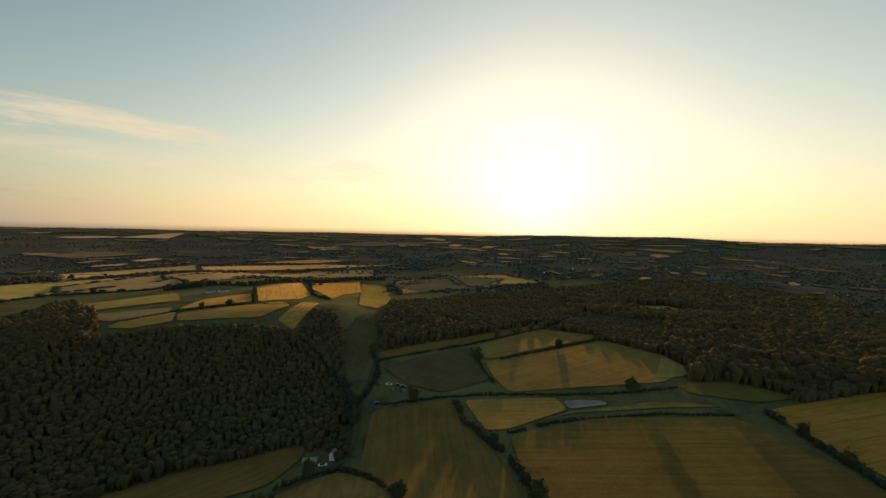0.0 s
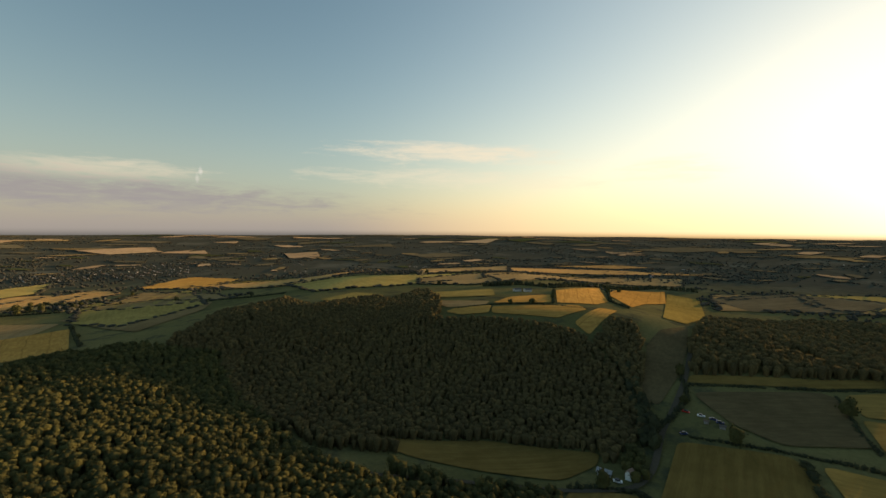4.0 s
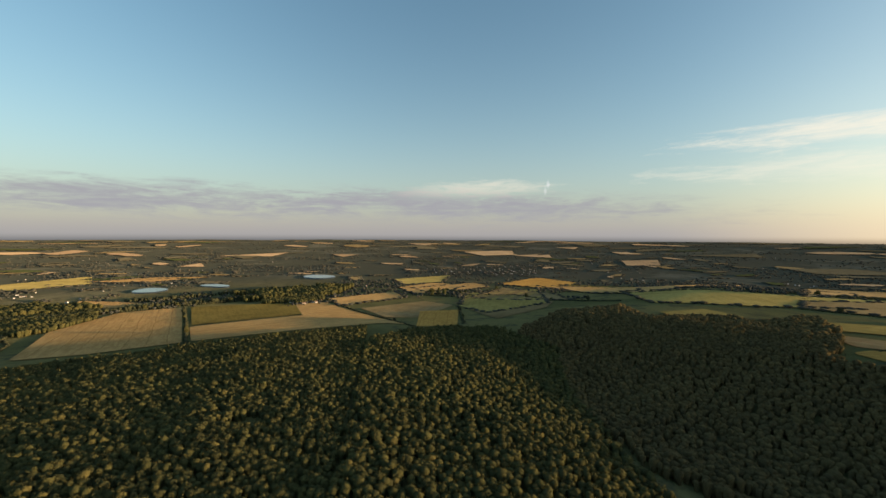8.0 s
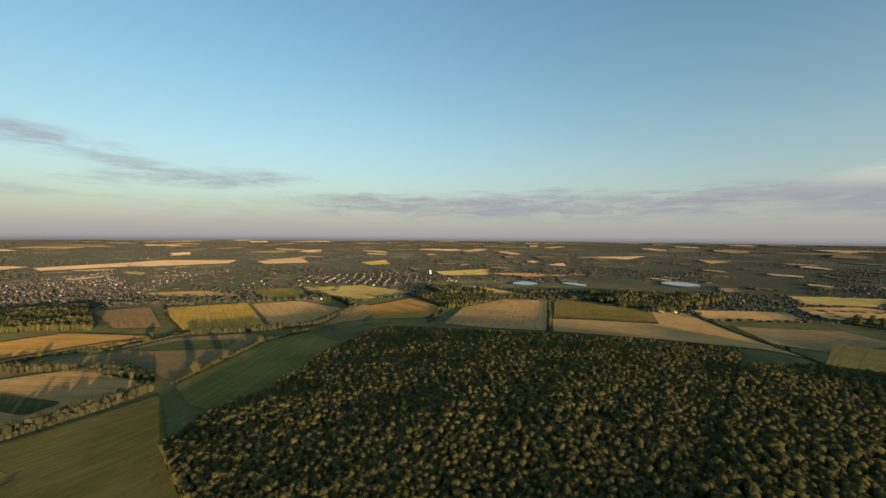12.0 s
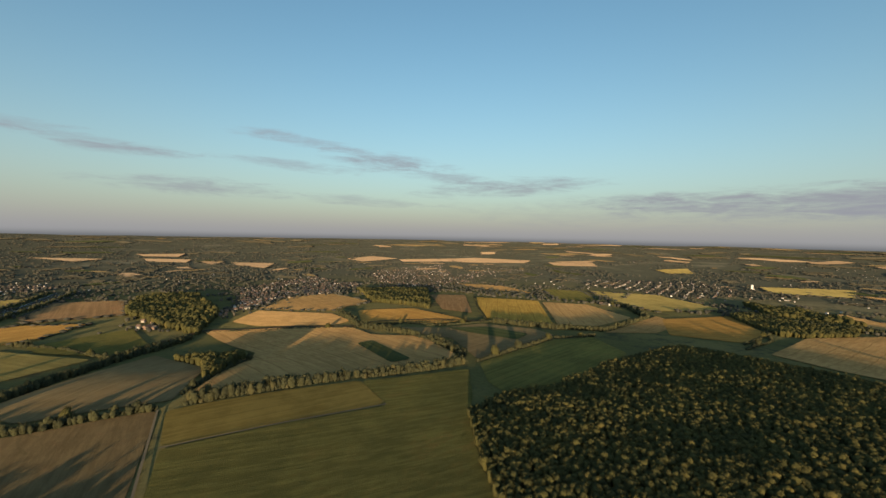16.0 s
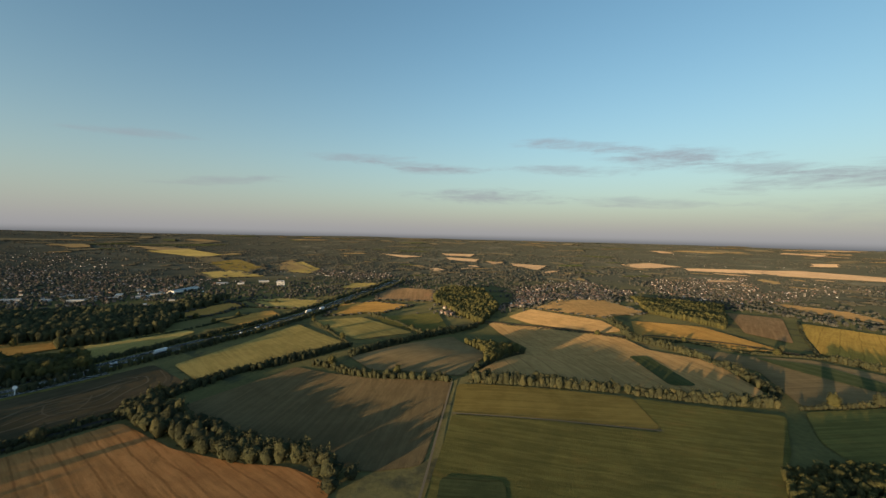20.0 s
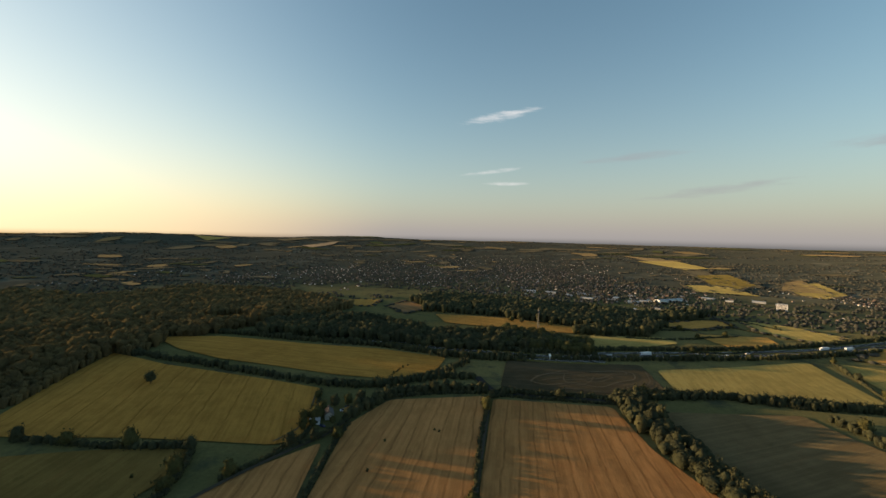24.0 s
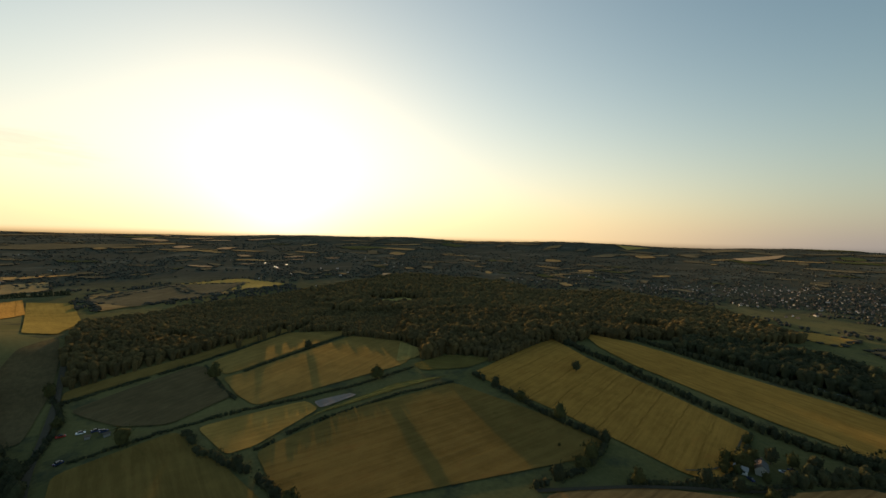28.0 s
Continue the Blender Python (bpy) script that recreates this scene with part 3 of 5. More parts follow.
def hedge(high, trees, line):
    r0 = min(math.hypot(*p) for p in line)
    step = max(high * 0.55, 0.0045 * r0)
    spots = []
    for x, y in along(line, step):
        if noise.noise((x / 14, y / 14, 9.0)) < -0.52:
            continue
        x, y = x + rng.normal() * 0.5, y + rng.normal() * 0.5
        r = math.hypot(x, y)
        h = high * (1.0 + 0.5 * noise.noise((x / 22, y / 22, 2.0))) * rng.uniform(0.75, 1.25)
        spots.append((x, y, ground_z(x, y) - 0.15 * h, step * rng.uniform(0.7, 1.0) + 0.25, h * 0.72, 0.3, BUSH_CROWNS if r < 300 else FAR_CROWNS if r < 500 else TINY_CROWNS))
    if spots:
        tagged(join_crowns("hedge", spots, HEDGE), "dark field hedge, ragged and overgrown", "hedge", "field hedges", "thing")
    total = len(along(line, 1.0))
    for k in range(trees):
        x, y = along(line, 1.0)[int((k + rng.uniform(0.1, 0.9)) / trees * (total - 1))]
        plant(x + rng.normal(), y + rng.normal(), rng.uniform(0.6, 1.15) * (1.0 if math.hypot(x, y) < 430 else 0.78))


def treeline(wide, gap, line, label="unbroken line of trees along a field edge", tall=1.5):
    """A narrow belt of trees that follows a line."""
    pts = [Vector(p) for p in line]
    left, right = [], []
    for i, p in enumerate(pts):
        d = (pts[min(i + 1, len(pts) - 1)] - pts[max(i - 1, 0)]).normalized()
        n = Vector((-d.y, d.x)) * wide / 2
        left.append(tuple(p + n))
        right.append(tuple(p - n))
    wood(label, gap * 0.8, left + right[::-1], "dark", tall)


# ---- roads and water ----
def ribbon(line, left, right, up, step=12.0):
    """A draped strip between two offsets from a line."""
    pts = along(line, step) + [line[-1]]
    pts = [Vector(p) for p in pts]
    for _ in range(3):
        pts = [pts[0]] + [(a + b * 2 + c) / 4 for a, b, c in zip(pts, pts[1:], pts[2:])] + [pts[-1]]
    bm, last = bmesh.new(), None
    for i, p in enumerate(pts):
        d = (pts[min(i + 1, len(pts) - 1)] - pts[max(i - 1, 0)]).normalized()
        n = Vector((-d.y, d.x))
        pair = []
        for off in (left, right):
            q = p + n * off
            pair.append(bm.verts.new((q.x, q.y, ground_z(q.x, q.y) + lift(q.x, q.y) + up)))
        if last:
            bm.faces.new((last[1], pair[1], pair[0], last[0]))
        last = pair
    if sum(f.calc_area() * 0 + f.normal.z for f in bm.faces) < 0:
        bmesh.ops.reverse_faces(bm, faces=bm.faces[:])
    for f in bm.faces:
        f.smooth = True
    bm.normal_update()
    if bm.faces and sum(f.normal.z for f in bm.faces) < 0:
        bmesh.ops.reverse_faces(bm, faces=bm.faces[:])
    return bm


ROADS = {"motorway": "grey dual carriageway with white lane lines", "lane": "narrow asphalt country lane", "track": "dry narrow farm track", "dirt": "winding bare dirt riding track", "slip road": "grey asphalt slip road"}


def road(width, kind, line):
    root = new("road")
    tagged(root, ROADS[kind], "road", "roads", "structure")
    half = width / 2
    if kind == "motorway":
        part("verge", ribbon(line, half + 5, -half - 5, 0.36), CROPS["grass"], root, "mown grass verge")
        for a, b in ((half, 2.0), (-2.0, -half)):
            part("carriageway", ribbon(line, a, b, 0.60), ASPHALT, root)
            for off in (a - 0.6 if a > 0 else b + 0.6, (a + b) / 2 - 1.4, (a + b) / 2 + 1.9):
                part("lane_line", ribbon(line, off + 0.12, off - 0.12, 0.70), PAINT, root)
        sides = []
        for side in (half + 8, -half - 8):
            bed = ribbon(line, side, side - 1, 0.0, 30.0)
            sides.append([tuple(v.co.xy) for v in list(bed.verts)[::2]])
            bed.free()
        sides.sort(key=lambda p: math.hypot(*p[len(p) // 2]))
        treeline(5.0, 5.0, sides[0], "low screen of trees along the motorway")
        treeline(7.0, 5.0, sides[1], "dark screen of trees along the motorway")
        part("crash_barrier", ribbon(line, 0.25, -0.25, 1.3), STEEL, root)
    else:
        part("surface", ribbon(line, half, -half, 0.52, 6.0), TRACK if kind == "track" else DIRT if kind == "dirt" else LANE if kind == "lane" else ASPHALT, root)


def lake(outline):
    mid = Vector((sum(p[0] for p in outline), sum(p[1] for p in outline))) / len(outline)
    CLEARINGS.append([tuple(mid * 0.93 + (Vector(p) - mid) * 1.35) for p in outline])
    CLEARINGS.append([tuple(mid + (Vector(p) - mid) * 1.35) for p in outline])
    bm = bmesh.new()
    z = max(ground_z(x, y) + lift(x, y) for x, y in outline) + 0.4
    c = Vector((sum(p[0] for p in outline), sum(p[1] for p in outline))) / len(outline)
    pts = [Vector(p) for p in outline]
    for _ in range(2):   # rounded banks
        pts = [q for a, b in zip(pts, pts[1:] + pts[:1]) for q in (a * 0.75 + b * 0.25, a * 0.25 + b * 0.75)]
    top = [bm.verts.new((p.x, p.y, z)) for p in pts]
    low = [bm.verts.new((p.x + (p.x - c.x) * 0.05, p.y + (p.y - c.y) * 0.05, z - 4)) for p in pts]
    f = bm.faces.new(top)
    if f.normal.z < 0:
        f.normal_flip()
    for i in range(len(top)):
        bm.faces.new((top[i], low[i], low[(i + 1) % len(top)], top[(i + 1) % len(top)]))
    bm.normal_update()
    tagged(part("water", bm, WATER, None), "still lake reflecting the pale sky", "lake", "lakes", "structure")


# ---- buildings ----
def box(bm, x0, x1, y0, y1, z0, z1):
    v = [bm.verts.new(p) for p in ((x0, y0, z0), (x1, y0, z0), (x1, y1, z0), (x0, y1, z0), (x0, y0, z1), (x1, y0, z1), (x1, y1, z1), (x0, y1, z1))]
    for q in ((0, 3, 2, 1), (4, 5, 6, 7), (0, 1, 5, 4), (1, 2, 6, 5), (2, 3, 7, 6), (3, 0, 4, 7)):
        bm.faces.new([v[i] for i in q])


def gabled(bm, lx, ly, high, ridge):
    """Walls of a house with two gables; the ridge runs along x."""
    x, y = lx / 2, ly / 2
    v = [bm.verts.new(p) for p in ((-x, -y, -1), (x, -y, -1), (x, y, -1), (-x, y, -1), (-x, -y, high), (x, -y, high), (x, y, high), (-x, y, high), (-x, 0, ridge), (x, 0, ridge))]
    for q in ((0, 1, 5, 4), (2, 3, 7, 6), (1, 2, 6, 9, 5), (3, 0, 4, 8, 7)):
        bm.faces.new([v[i] for i in q])


def gable_roof(bm, lx, ly, high, ridge, over=0.4, thick=0.25):
    x, y = lx / 2 + over, ly / 2 + over
    drop = (ridge - high) / (ly / 2) * over
    for s in (1, -1):
        a = [(-x, 0, ridge), (x, 0, ridge), (x, s * y, high - drop), (-x, s * y, high - drop)]
        lo = [bm.verts.new(p) for p in a]
        hi = [bm.verts.new((p[0], p[1], p[2] + thick)) for p in a]
        bm.faces.new(hi if s < 0 else hi[::-1])
        for i in range(4):
            bm.faces.new((lo[i], lo[(i + 1) % 4], hi[(i + 1) % 4], hi[i]))


def make_house(lx, ly, high, ridge, wall=WALLS, roof=ROOFS, panes=0, name="house", framed=False):
    root = new(name)
    bm = bmesh.new()
    gabled(bm, lx, ly, high, ridge)
    part("wall", bm, wall, root)
    bm = bmesh.new()
    gable_roof(bm, lx, ly, high, ridge)
    part("roof", bm, roof, root)
    if name == "house":
        bm = bmesh.new()
        box(bm, lx * 0.3, lx * 0.3 + 0.9, -0.45, 0.45, ridge - 1.0, ridge + 1.1)
        part("chimney", bm, ROOFS, root)
    for k in range(panes):
        for side in (-1, 1):
            for z in (1.0, 3.6):
                if z + 1.2 < high + 0.2:
                    bm = bmesh.new()
                    x = -lx / 2 + lx * (k + 0.5) / panes
                    box(bm, x - 0.55, x + 0.55, side * ly / 2 - 0.05, side * ly / 2 + 0.06, z, z + 1.2)
                    pane = part("window", bm, GLASS, root)
                    if framed:
                        bm = bmesh.new()
                        y0, y1 = sorted((side * ly / 2, side * (ly / 2 + 0.1)))
                        for x0, x1, z0, z1 in ((x - 0.65, x - 0.55, z - 0.1, z + 1.3), (x + 0.55, x + 0.65, z - 0.1, z + 1.3), (x - 0.55, x + 0.55, z - 0.1, z), (x - 0.55, x + 0.55, z + 1.2, z + 1.3)):
                            box(bm, x0, x1, y0, y1, z0, z1)
                        part("frame", bm, WHITE_WALL, pane)
    if framed:
        bm = bmesh.new()
        box(bm, lx / 2 - 0.04, lx / 2 + 0.07, -0.5, 0.5, -0.2, 2.0)
        door = part("door", bm, ROOFS, root, "dark wooden door")
        bm = bmesh.new()
        box(bm, lx / 2 + 0.07, lx / 2 + 0.14, 0.3, 0.42, 0.9, 1.05)
        part("door_handle", bm, STEEL, door)
    return root


def put(root, x, y, turn=0.0, up=0.0):
    root.matrix_basis = Matrix.Translation((x, y, ground_z(x, y) + up)) @ Matrix.Rotation(radians(turn), 4, "Z") @ Matrix.Diagonal((*root.scale, 1))
    return root


HOUSES = [make_house(9, 7, 5.0, 7.6, panes=2), make_house(11, 7.5, 5.2, 8.2, panes=2), make_house(8, 6.5, 4.8, 7.2, panes=2), make_house(14, 8, 5.2, 8.0, panes=3)]
for h in HOUSES:
    tagged(h, "two-storey house with a tiled gable roof", "house", "houses")
WORKS = [make_house(26, 13, 5, 5.4, SHED, SHED_ROOF, 0, "warehouse"), make_house(16, 9, 4.2, 4.5, SHED, SHED_ROOF, 0, "warehouse")]
for h in WORKS:
    tagged(h, "pale metal-clad industrial shed with a low roof", "warehouse", "industrial sheds")
USED = {"house": 0, "warehouse": 0}


def far_scale(x, y):
    """Size factor that fits far things to the camera's view, as the rising ground draws them nearer."""
    return 1.0 / (1.0 + max(0.0, math.hypot(x, y) - 350.0) / 480.0)


def town(count, kind, outline):
    """Houses in loose rows with gardens and trees between them. The first hundreds are single things, the far rest one mass."""
    xs, ys = [p[0] for p in outline], [p[1] for p in outline]
    walls, roofs, trees, done = [], [], [], 0
    grain = rng.uniform(0, 180)
    gap = 26 if kind == "works" else 6.5
    count = count if kind == "works" else int(count * 1.5)
    placed = []
    for _ in range(count * 30):
        if done >= count:
            break
        x, y = rng.uniform(min(xs), max(xs)), rng.uniform(min(ys), max(ys))
        if not inside(x, y, outline) or noise.noise((x / 60, y / 60, 17.0)) < -0.25 or any(inside(x, y, f) for f in FIELDS if abs(f[0][0] - x) < 250 and abs(f[0][1] - y) < 250):
            continue
        # pull on to rows that run like streets
        c, s = math.cos(radians(grain)), math.sin(radians(grain))
        across = -x * s + y * c
        shift = round(across / 26) * 26 + 8 * math.sin((x * c + y * s) / 70) - across
        x, y = x - s * shift * 0.85, y + c * shift * 0.85
        if any((x - a) ** 2 + (y - b) ** 2 < gap * gap for a, b in placed):
            continue
        placed.append((x, y))
        done += 1
        turn, size = grain + rng.choice([0, 0, 0, 90]) + rng.normal() * 6, far_scale(x, y)
        key, stock = ("warehouse", WORKS) if kind == "works" else ("house", HOUSES)
        src = stock[USED[key] % len(stock)]
        if USED[key] < len(stock):
            src.scale = (size, size, size)
            put(src, x, y, turn)
        elif USED[key] < 260:
            house = copy_thing(src, Matrix())
            house.scale = (size, size, size)
            put(house, x, y, turn)
        else:
            m = Matrix.Translation((x, y, ground_z(x, y))) @ Matrix.Rotation(radians(turn), 4, "Z") @ Matrix.Scale(size, 4)
            for o in [c for c in src.children if not c.name.startswith("window")]:
                (walls if o.name.startswith("wall") else roofs).append((o.data, m))
        USED[key] += 1
        for _ in range(5 if kind != "works" else 2):
            tx, ty = x + rng.normal() * 14, y + rng.normal() * 14
            if all((tx - a) ** 2 + (ty - b) ** 2 > 60 * size for a, b in placed[-40:]):
                trees.append((tx, ty, ground_z(tx, ty) + 0.3, rng.uniform(2.4, 5.4) * size ** 0.6, rng.uniform(3.0, 6.2) * size, 0.8, TINY_CROWNS))
    for name, pile, mat, words in (("house_walls", walls, WALLS, "brick and rendered walls of far houses"), ("house_roofs", roofs, ROOFS, "tiled roofs of far houses")):
        if pile:
            bm = bmesh.new()
            for me, m in pile:
                first = len(bm.verts)
                bm.from_mesh(me)
                bm.verts.ensure_lookup_table()
                for v in bm.verts[first:]:
                    v.co = m @ v.co
            tagged(part(name, bm, mat, None), words, "houses", "far town", "stuff")
    if trees:
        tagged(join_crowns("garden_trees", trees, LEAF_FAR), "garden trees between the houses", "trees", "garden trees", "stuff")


# ---- the country, laid out ----
# fields south-west to north: stubble, barley and the green slope
field("stubble", 172, [(299, 42), (315, -31), (182, -13), (125, -8), (111, 61), (177, 63), (256, 63)])
field("stubble", 171, [(310, -36), (303, -125), (239, -123), (192, -132), (166, -142), (136, -141), (110, -103), (123, -13), (192, -17)])
field("stubble", 2, [(233, 72), (190, 69), (167, 67), (110, 65), (110, 103), (151, 126), (192, 109)])
field("amber", 15, [(218, 268), (276, 285), (368, 309), (341, 242), (331, 189), (321, 134), (312, 96), (261, 86), (239, 87), (227, 97), (227, 132), (226, 177), (221, 226)])
field("amber", 83, [(433, 318), (447, 255), (435, 157), (433, 70), (413, 1), (369, 10), (341, 41), (343, 59), (345, 96), (356, 154), (365, 209), (388, 261)])
field("dun", 1, [(42, 236), (104, 258), (193, 260), (211, 193), (220, 141), (192, 136), (145, 148), (90, 162), (57, 171), (43, 193)])
field("rough", 92, [(413, -61), (417, -199), (342, -187), (327, -133), (328, -89), (336, -45)])
field("pasture", 162, [(401, -208), (416, -285), (438, -387), (322, -350), (325, -265), (335, -193)])
field("barley", 65, [(643, 20), (631, -90), (578, -202), (549, -170), (561, -80), (585, 3)])
field("pasture", 112, [(542, -190), (541, -287), (512, -292), (472, -192), (483, -178)])
field("barley", 105, [(623, -306), (657, -437), (603, -426), (582, -352)])
field("barley", 78, [(561, -339), (543, -426), (502, -413), (489, -346), (522, -340)])
field("pasture", 162, [(652, -462), (604, -510), (539, -532), (504, -468), (571, -436)])
# fields east of the motorway
field("pasture", 158, [(434, -412), (393, -467), (284, -437), (315, -365)])
field("barley", 46, [(447, -447), (486, -523), (461, -575), (382, -586), (388, -509)])
field("grass", 55, [(376, -481), (319, -563), (264, -495), (274, -446), (350, -460)])
field("plough", 121, [(497, -636), (540, -746), (448, -767), (373, -640), (460, -589)])
field("meadow", 76, [(268, -302), (232, -448), (147, -359), (140, -289), (220, -274)])
field("fallow", 109, [(297, -162), (295, -259), (253, -257), (207, -258), (142, -276), (106, -174), (127, -157), (154, -154), (229, -152), (282, -150)])
field("ley", 25, [(137, -275), (69, -306), (19, -323), (-1, -276), (57, -258), (119, -233)])
field("grass", 11, [(18, -322), (-72, -339), (-62, -277), (-52, -243), (-48, -193), (-48, -145), (41, -126), (66, -115), (90, -149), (115, -222), (118, -231), (56, -255), (-3, -272)])
# darker patch in the grass field, a tree shadow put in as colour
field("deep_green", 21, [(93, -171), (64, -182), (54, -159), (82, -146)])
field("wheat", 157, [(211, -594), (194, -658), (79, -609), (45, -553), (64, -537), (167, -565)])
field("wheat", 121, [(198, -671), (187, -772), (109, -835), (22, -693), (82, -628)])
field("barley", 130, [(41, -618), (-42, -624), (-111, -541), (-74, -519), (30, -536)])
field("wheat", 128, [(234, -558), (149, -552), (42, -518), (15, -475), (-42, -458), (-69, -384), (-52, -360), (11, -350), (68, -323), (133, -302), (127, -423)])
field("deep_green", 118, [(30, -439), (14, -449), (-25, -375), (-6, -365)])
field("fallow", 38, [(16, -511), (-71, -497), (-126, -518), (-186, -489), (-200, -456), (-86, -366), (-75, -446)])
field("deep_green", 143, [(-77, -496), (-129, -499), (-169, -460), (-147, -433), (-102, -467)])
field("grass", 36, [(-85, -354), (-188, -429), (-241, -443), (-237, -367), (-155, -297), (-87, -280), (-80, -302)])
field("rape", 74, [(-174, -766), (-287, -736), (-224, -514), (-142, -551), (-153, -657)])
field("wheat", 74, [(-290, -722), (-367, -702), (-376, -575), (-284, -509), (-230, -514)])
field("plough", 82, [(-87, -795), (-158, -797), (-128, -589), (-87, -616)])
field("grass", 81, [(-366, -925), (-450, -889), (-416, -731), (-339, -758)])
field("wheat", 106, [(-170, -1028), (-287, -977), (-326, -837), (-212, -926)])
field("pasture", 93, [(-491, -866), (-596, -828), (-605, -643), (-458, -633), (-440, -728)])
field("wheat", 38, [(-270, -469), (-429, -592), (-425, -530), (-340, -467)])
field("barley", 10, [(-421, -567), (-557, -590), (-500, -469), (-413, -414), (-350, -457)])
field("pasture", 0, [(1928, -891), (1945, -1084), (1607, -1025), (1537, -894)])
field("pasture", 149, [(1151, -945), (1165, -1050), (939, -916), (883, -816), (949, -805)])
field("ley", 159, [(1360, -820), (1382, -945), (1119, -843), (1019, -725), (1121, -718)])
# fields behind the wood
field("wheat", 28, [(-390, -360), (-527, -440), (-659, -449), (-707, -380), (-429, -232), (-397, -300)])
field("ley", 27, [(-707, -366), (-740, -208), (-621, -161), (-545, -282)])
field("wheat", 123, [(-529, -276), (-605, -157), (-722, -200), (-746, -156), (-630, -84), (-519, -5), (-531, -37), (-480, -137), (-433, -225)])
field("wheat", 128, [(-791, -156), (-887, -35), (-801, -11), (-703, -120)])
field("meadow", 152, [(-673, -82), (-752, 25), (-703, 75), (-576, 8), (-579, -34)])
field("barley", 173, [(-638, 15), (-653, 78), (-506, 59), (-501, 7)])
field("pasture", 167, [(-855, 119), (-914, 293), (-707, 247), (-610, 117), (-696, 84)])
field("wheat", 121, [(-945, 8), (-1043, 168), (-964, 191), (-844, 48)])
field("pasture", 120, [(-1122, -46), (-1221, 123), (-1064, 83), (-1008, -16)])
field("wheat", 78, [(-714, -611), (-787, -595), (-752, -435), (-695, -474)])
field("barley", 132, [(-1013, 218), (-1142, 363), (-1017, 439), (-919, 317)])
field("pasture", 50, [(-475, -891), (-544, -843), (-488, -776), (-454, -828)])
field("wheat", 142, [(-1057, -788), (-1156, -689), (-1176, -553), (-1055, -646)])
field("barley", 135, [(-811, -363), (-862, -312), (-797, -294), (-770, -339)])
field("meadow", 137, [(-734, 76), (-763, 137), (-723, 263), (-638, 219), (-525, 115), (-577, 110), (-667, 95)])
field("meadow", 146, [(-792, 114), (-954, 225), (-828, 306), (-732, 301), (-756, 233), (-777, 139)])
field("ley", 61, [(-996, 377), (-912, 531), (-774, 458), (-874, 341)])
field("wheat", 132, [(-961, -30), (-1040, 57), (-998, 141), (-900, 93), (-851, 10)])
# fields on the western plateau
# valley strip below the wood, its shade put in as brown colour
field("dun", 45, [(-201, 156), (-144, 213), (-80, 237), (-76, 223), (-85, 196), (-121, 178), (-160, 162)])
field("barley", 56, [(-293, 350), (-293, 370), (-268, 407), (-252, 376), (-263, 366), (-273, 354)])
field("barley", 46, [(-274, 418), (-280, 469), (-252, 533), (-222, 471)])
field("barley", 47, [(-263, 400), (-235, 430), (-190, 478), (-172, 458), (-184, 408), (-207, 398), (-231, 387), (-249, 378)])
field("barley", 113, [(-269, 586), (-270, 627), (-268, 767), (-183, 564), (-181, 511), (-216, 475)])
field("barley", 102, [(-231, 697), (-255, 838), (-189, 928), (-150, 749), (-161, 663), (-151, 557)])
field("barley", 92, [(-166, 407), (-167, 486), (-147, 487), (-144, 391)])
field("ley", 101, [(-178, 894), (-118, 858), (-83, 662), (-80, 505), (-105, 510)])
field("meadow", 77, [(-512, 536), (-479, 737), (-446, 946), (-301, 1139), (-288, 1091), (-357, 787), (-392, 540), (-461, 483)])
field("meadow", 101, [(-864, 905), (-719, 1178), (-638, 1056), (-547, 573)])
field("wheat", 25, [(-683, 1143), (-391, 1281), (-165, 1318), (-360, 1180), (-590, 999)])
field("wheat", 47, [(-605, 1282), (-444, 1454), (-336, 1430), (-417, 1322)])
field("pasture", 62, [(-384, 425), (-337, 513), (-301, 464), (-353, 397)])
field("meadow", 37, [(-346, 381), (-284, 427), (-274, 400), (-304, 366)])
field("fallow", 99, [(-78, 316), (-88, 363), (-96, 405), (-95, 451), (-77, 492), (-66, 420), (-63, 373), (-66, 319)])
field("meadow", 32, [(-112, 958), (41, 1070), (150, 1031), (121, 900), (-80, 772)])
field("pasture", 159, [(-807, 435), (-593, 539), (-478, 691), (-429, 621), (-478, 435), (-540, 335)])
field("wheat", 119, [(-986, 304), (-882, 562), (-912, 828), (-700, 446), (-894, 349)])
field("meadow", 77, [(-453, 672), (-357, 1103), (-202, 1184), (-176, 1037), (-309, 957), (-372, 597)])
field("pasture", 82, [(-458, 293), (-465, 356), (-413, 367), (-423, 300)])
# fields towards the low sun
field("dun", 43, [(-56, 360), (-56, 374), (24, 426), (121, 517), (130, 504), (23, 405)])
field("fallow", 34, [(-22, 310), (-50, 347), (22, 396), (30, 391), (41, 319), (3, 296)])
field("dun", 35, [(34, 401), (120, 491), (191, 469), (178, 456), (54, 370), (41, 365)])
field("dun", 33, [(39, 359), (56, 362), (181, 442), (218, 389), (212, 345), (179, 319), (52, 295), (44, 318)])
field("dun", 94, [(-46, 273), (5, 285), (11, 276), (24, 240), (38, 188), (36, 153), (-39, 177)])
field("scrub", 3, [(17, 283), (83, 286), (87, 269), (43, 243), (28, 242)])
field("chalk", 15, [(87, 282), (114, 283), (118, 277), (88, 269)])
field("grass", 8, [(119, 273), (154, 283), (198, 275), (153, 273), (85, 263), (47, 243), (45, 241), (88, 266)])
field("ley", 132, [(188, 316), (230, 321), (260, 288), (224, 281), (186, 297)])
field("dun", 99, [(-78, 191), (-51, 205), (-31, 194), (-18, 179), (-10, 138), (-68, 129)])
field("pasture", 58, [(215, 390), (219, 343), (199, 330), (177, 328)])
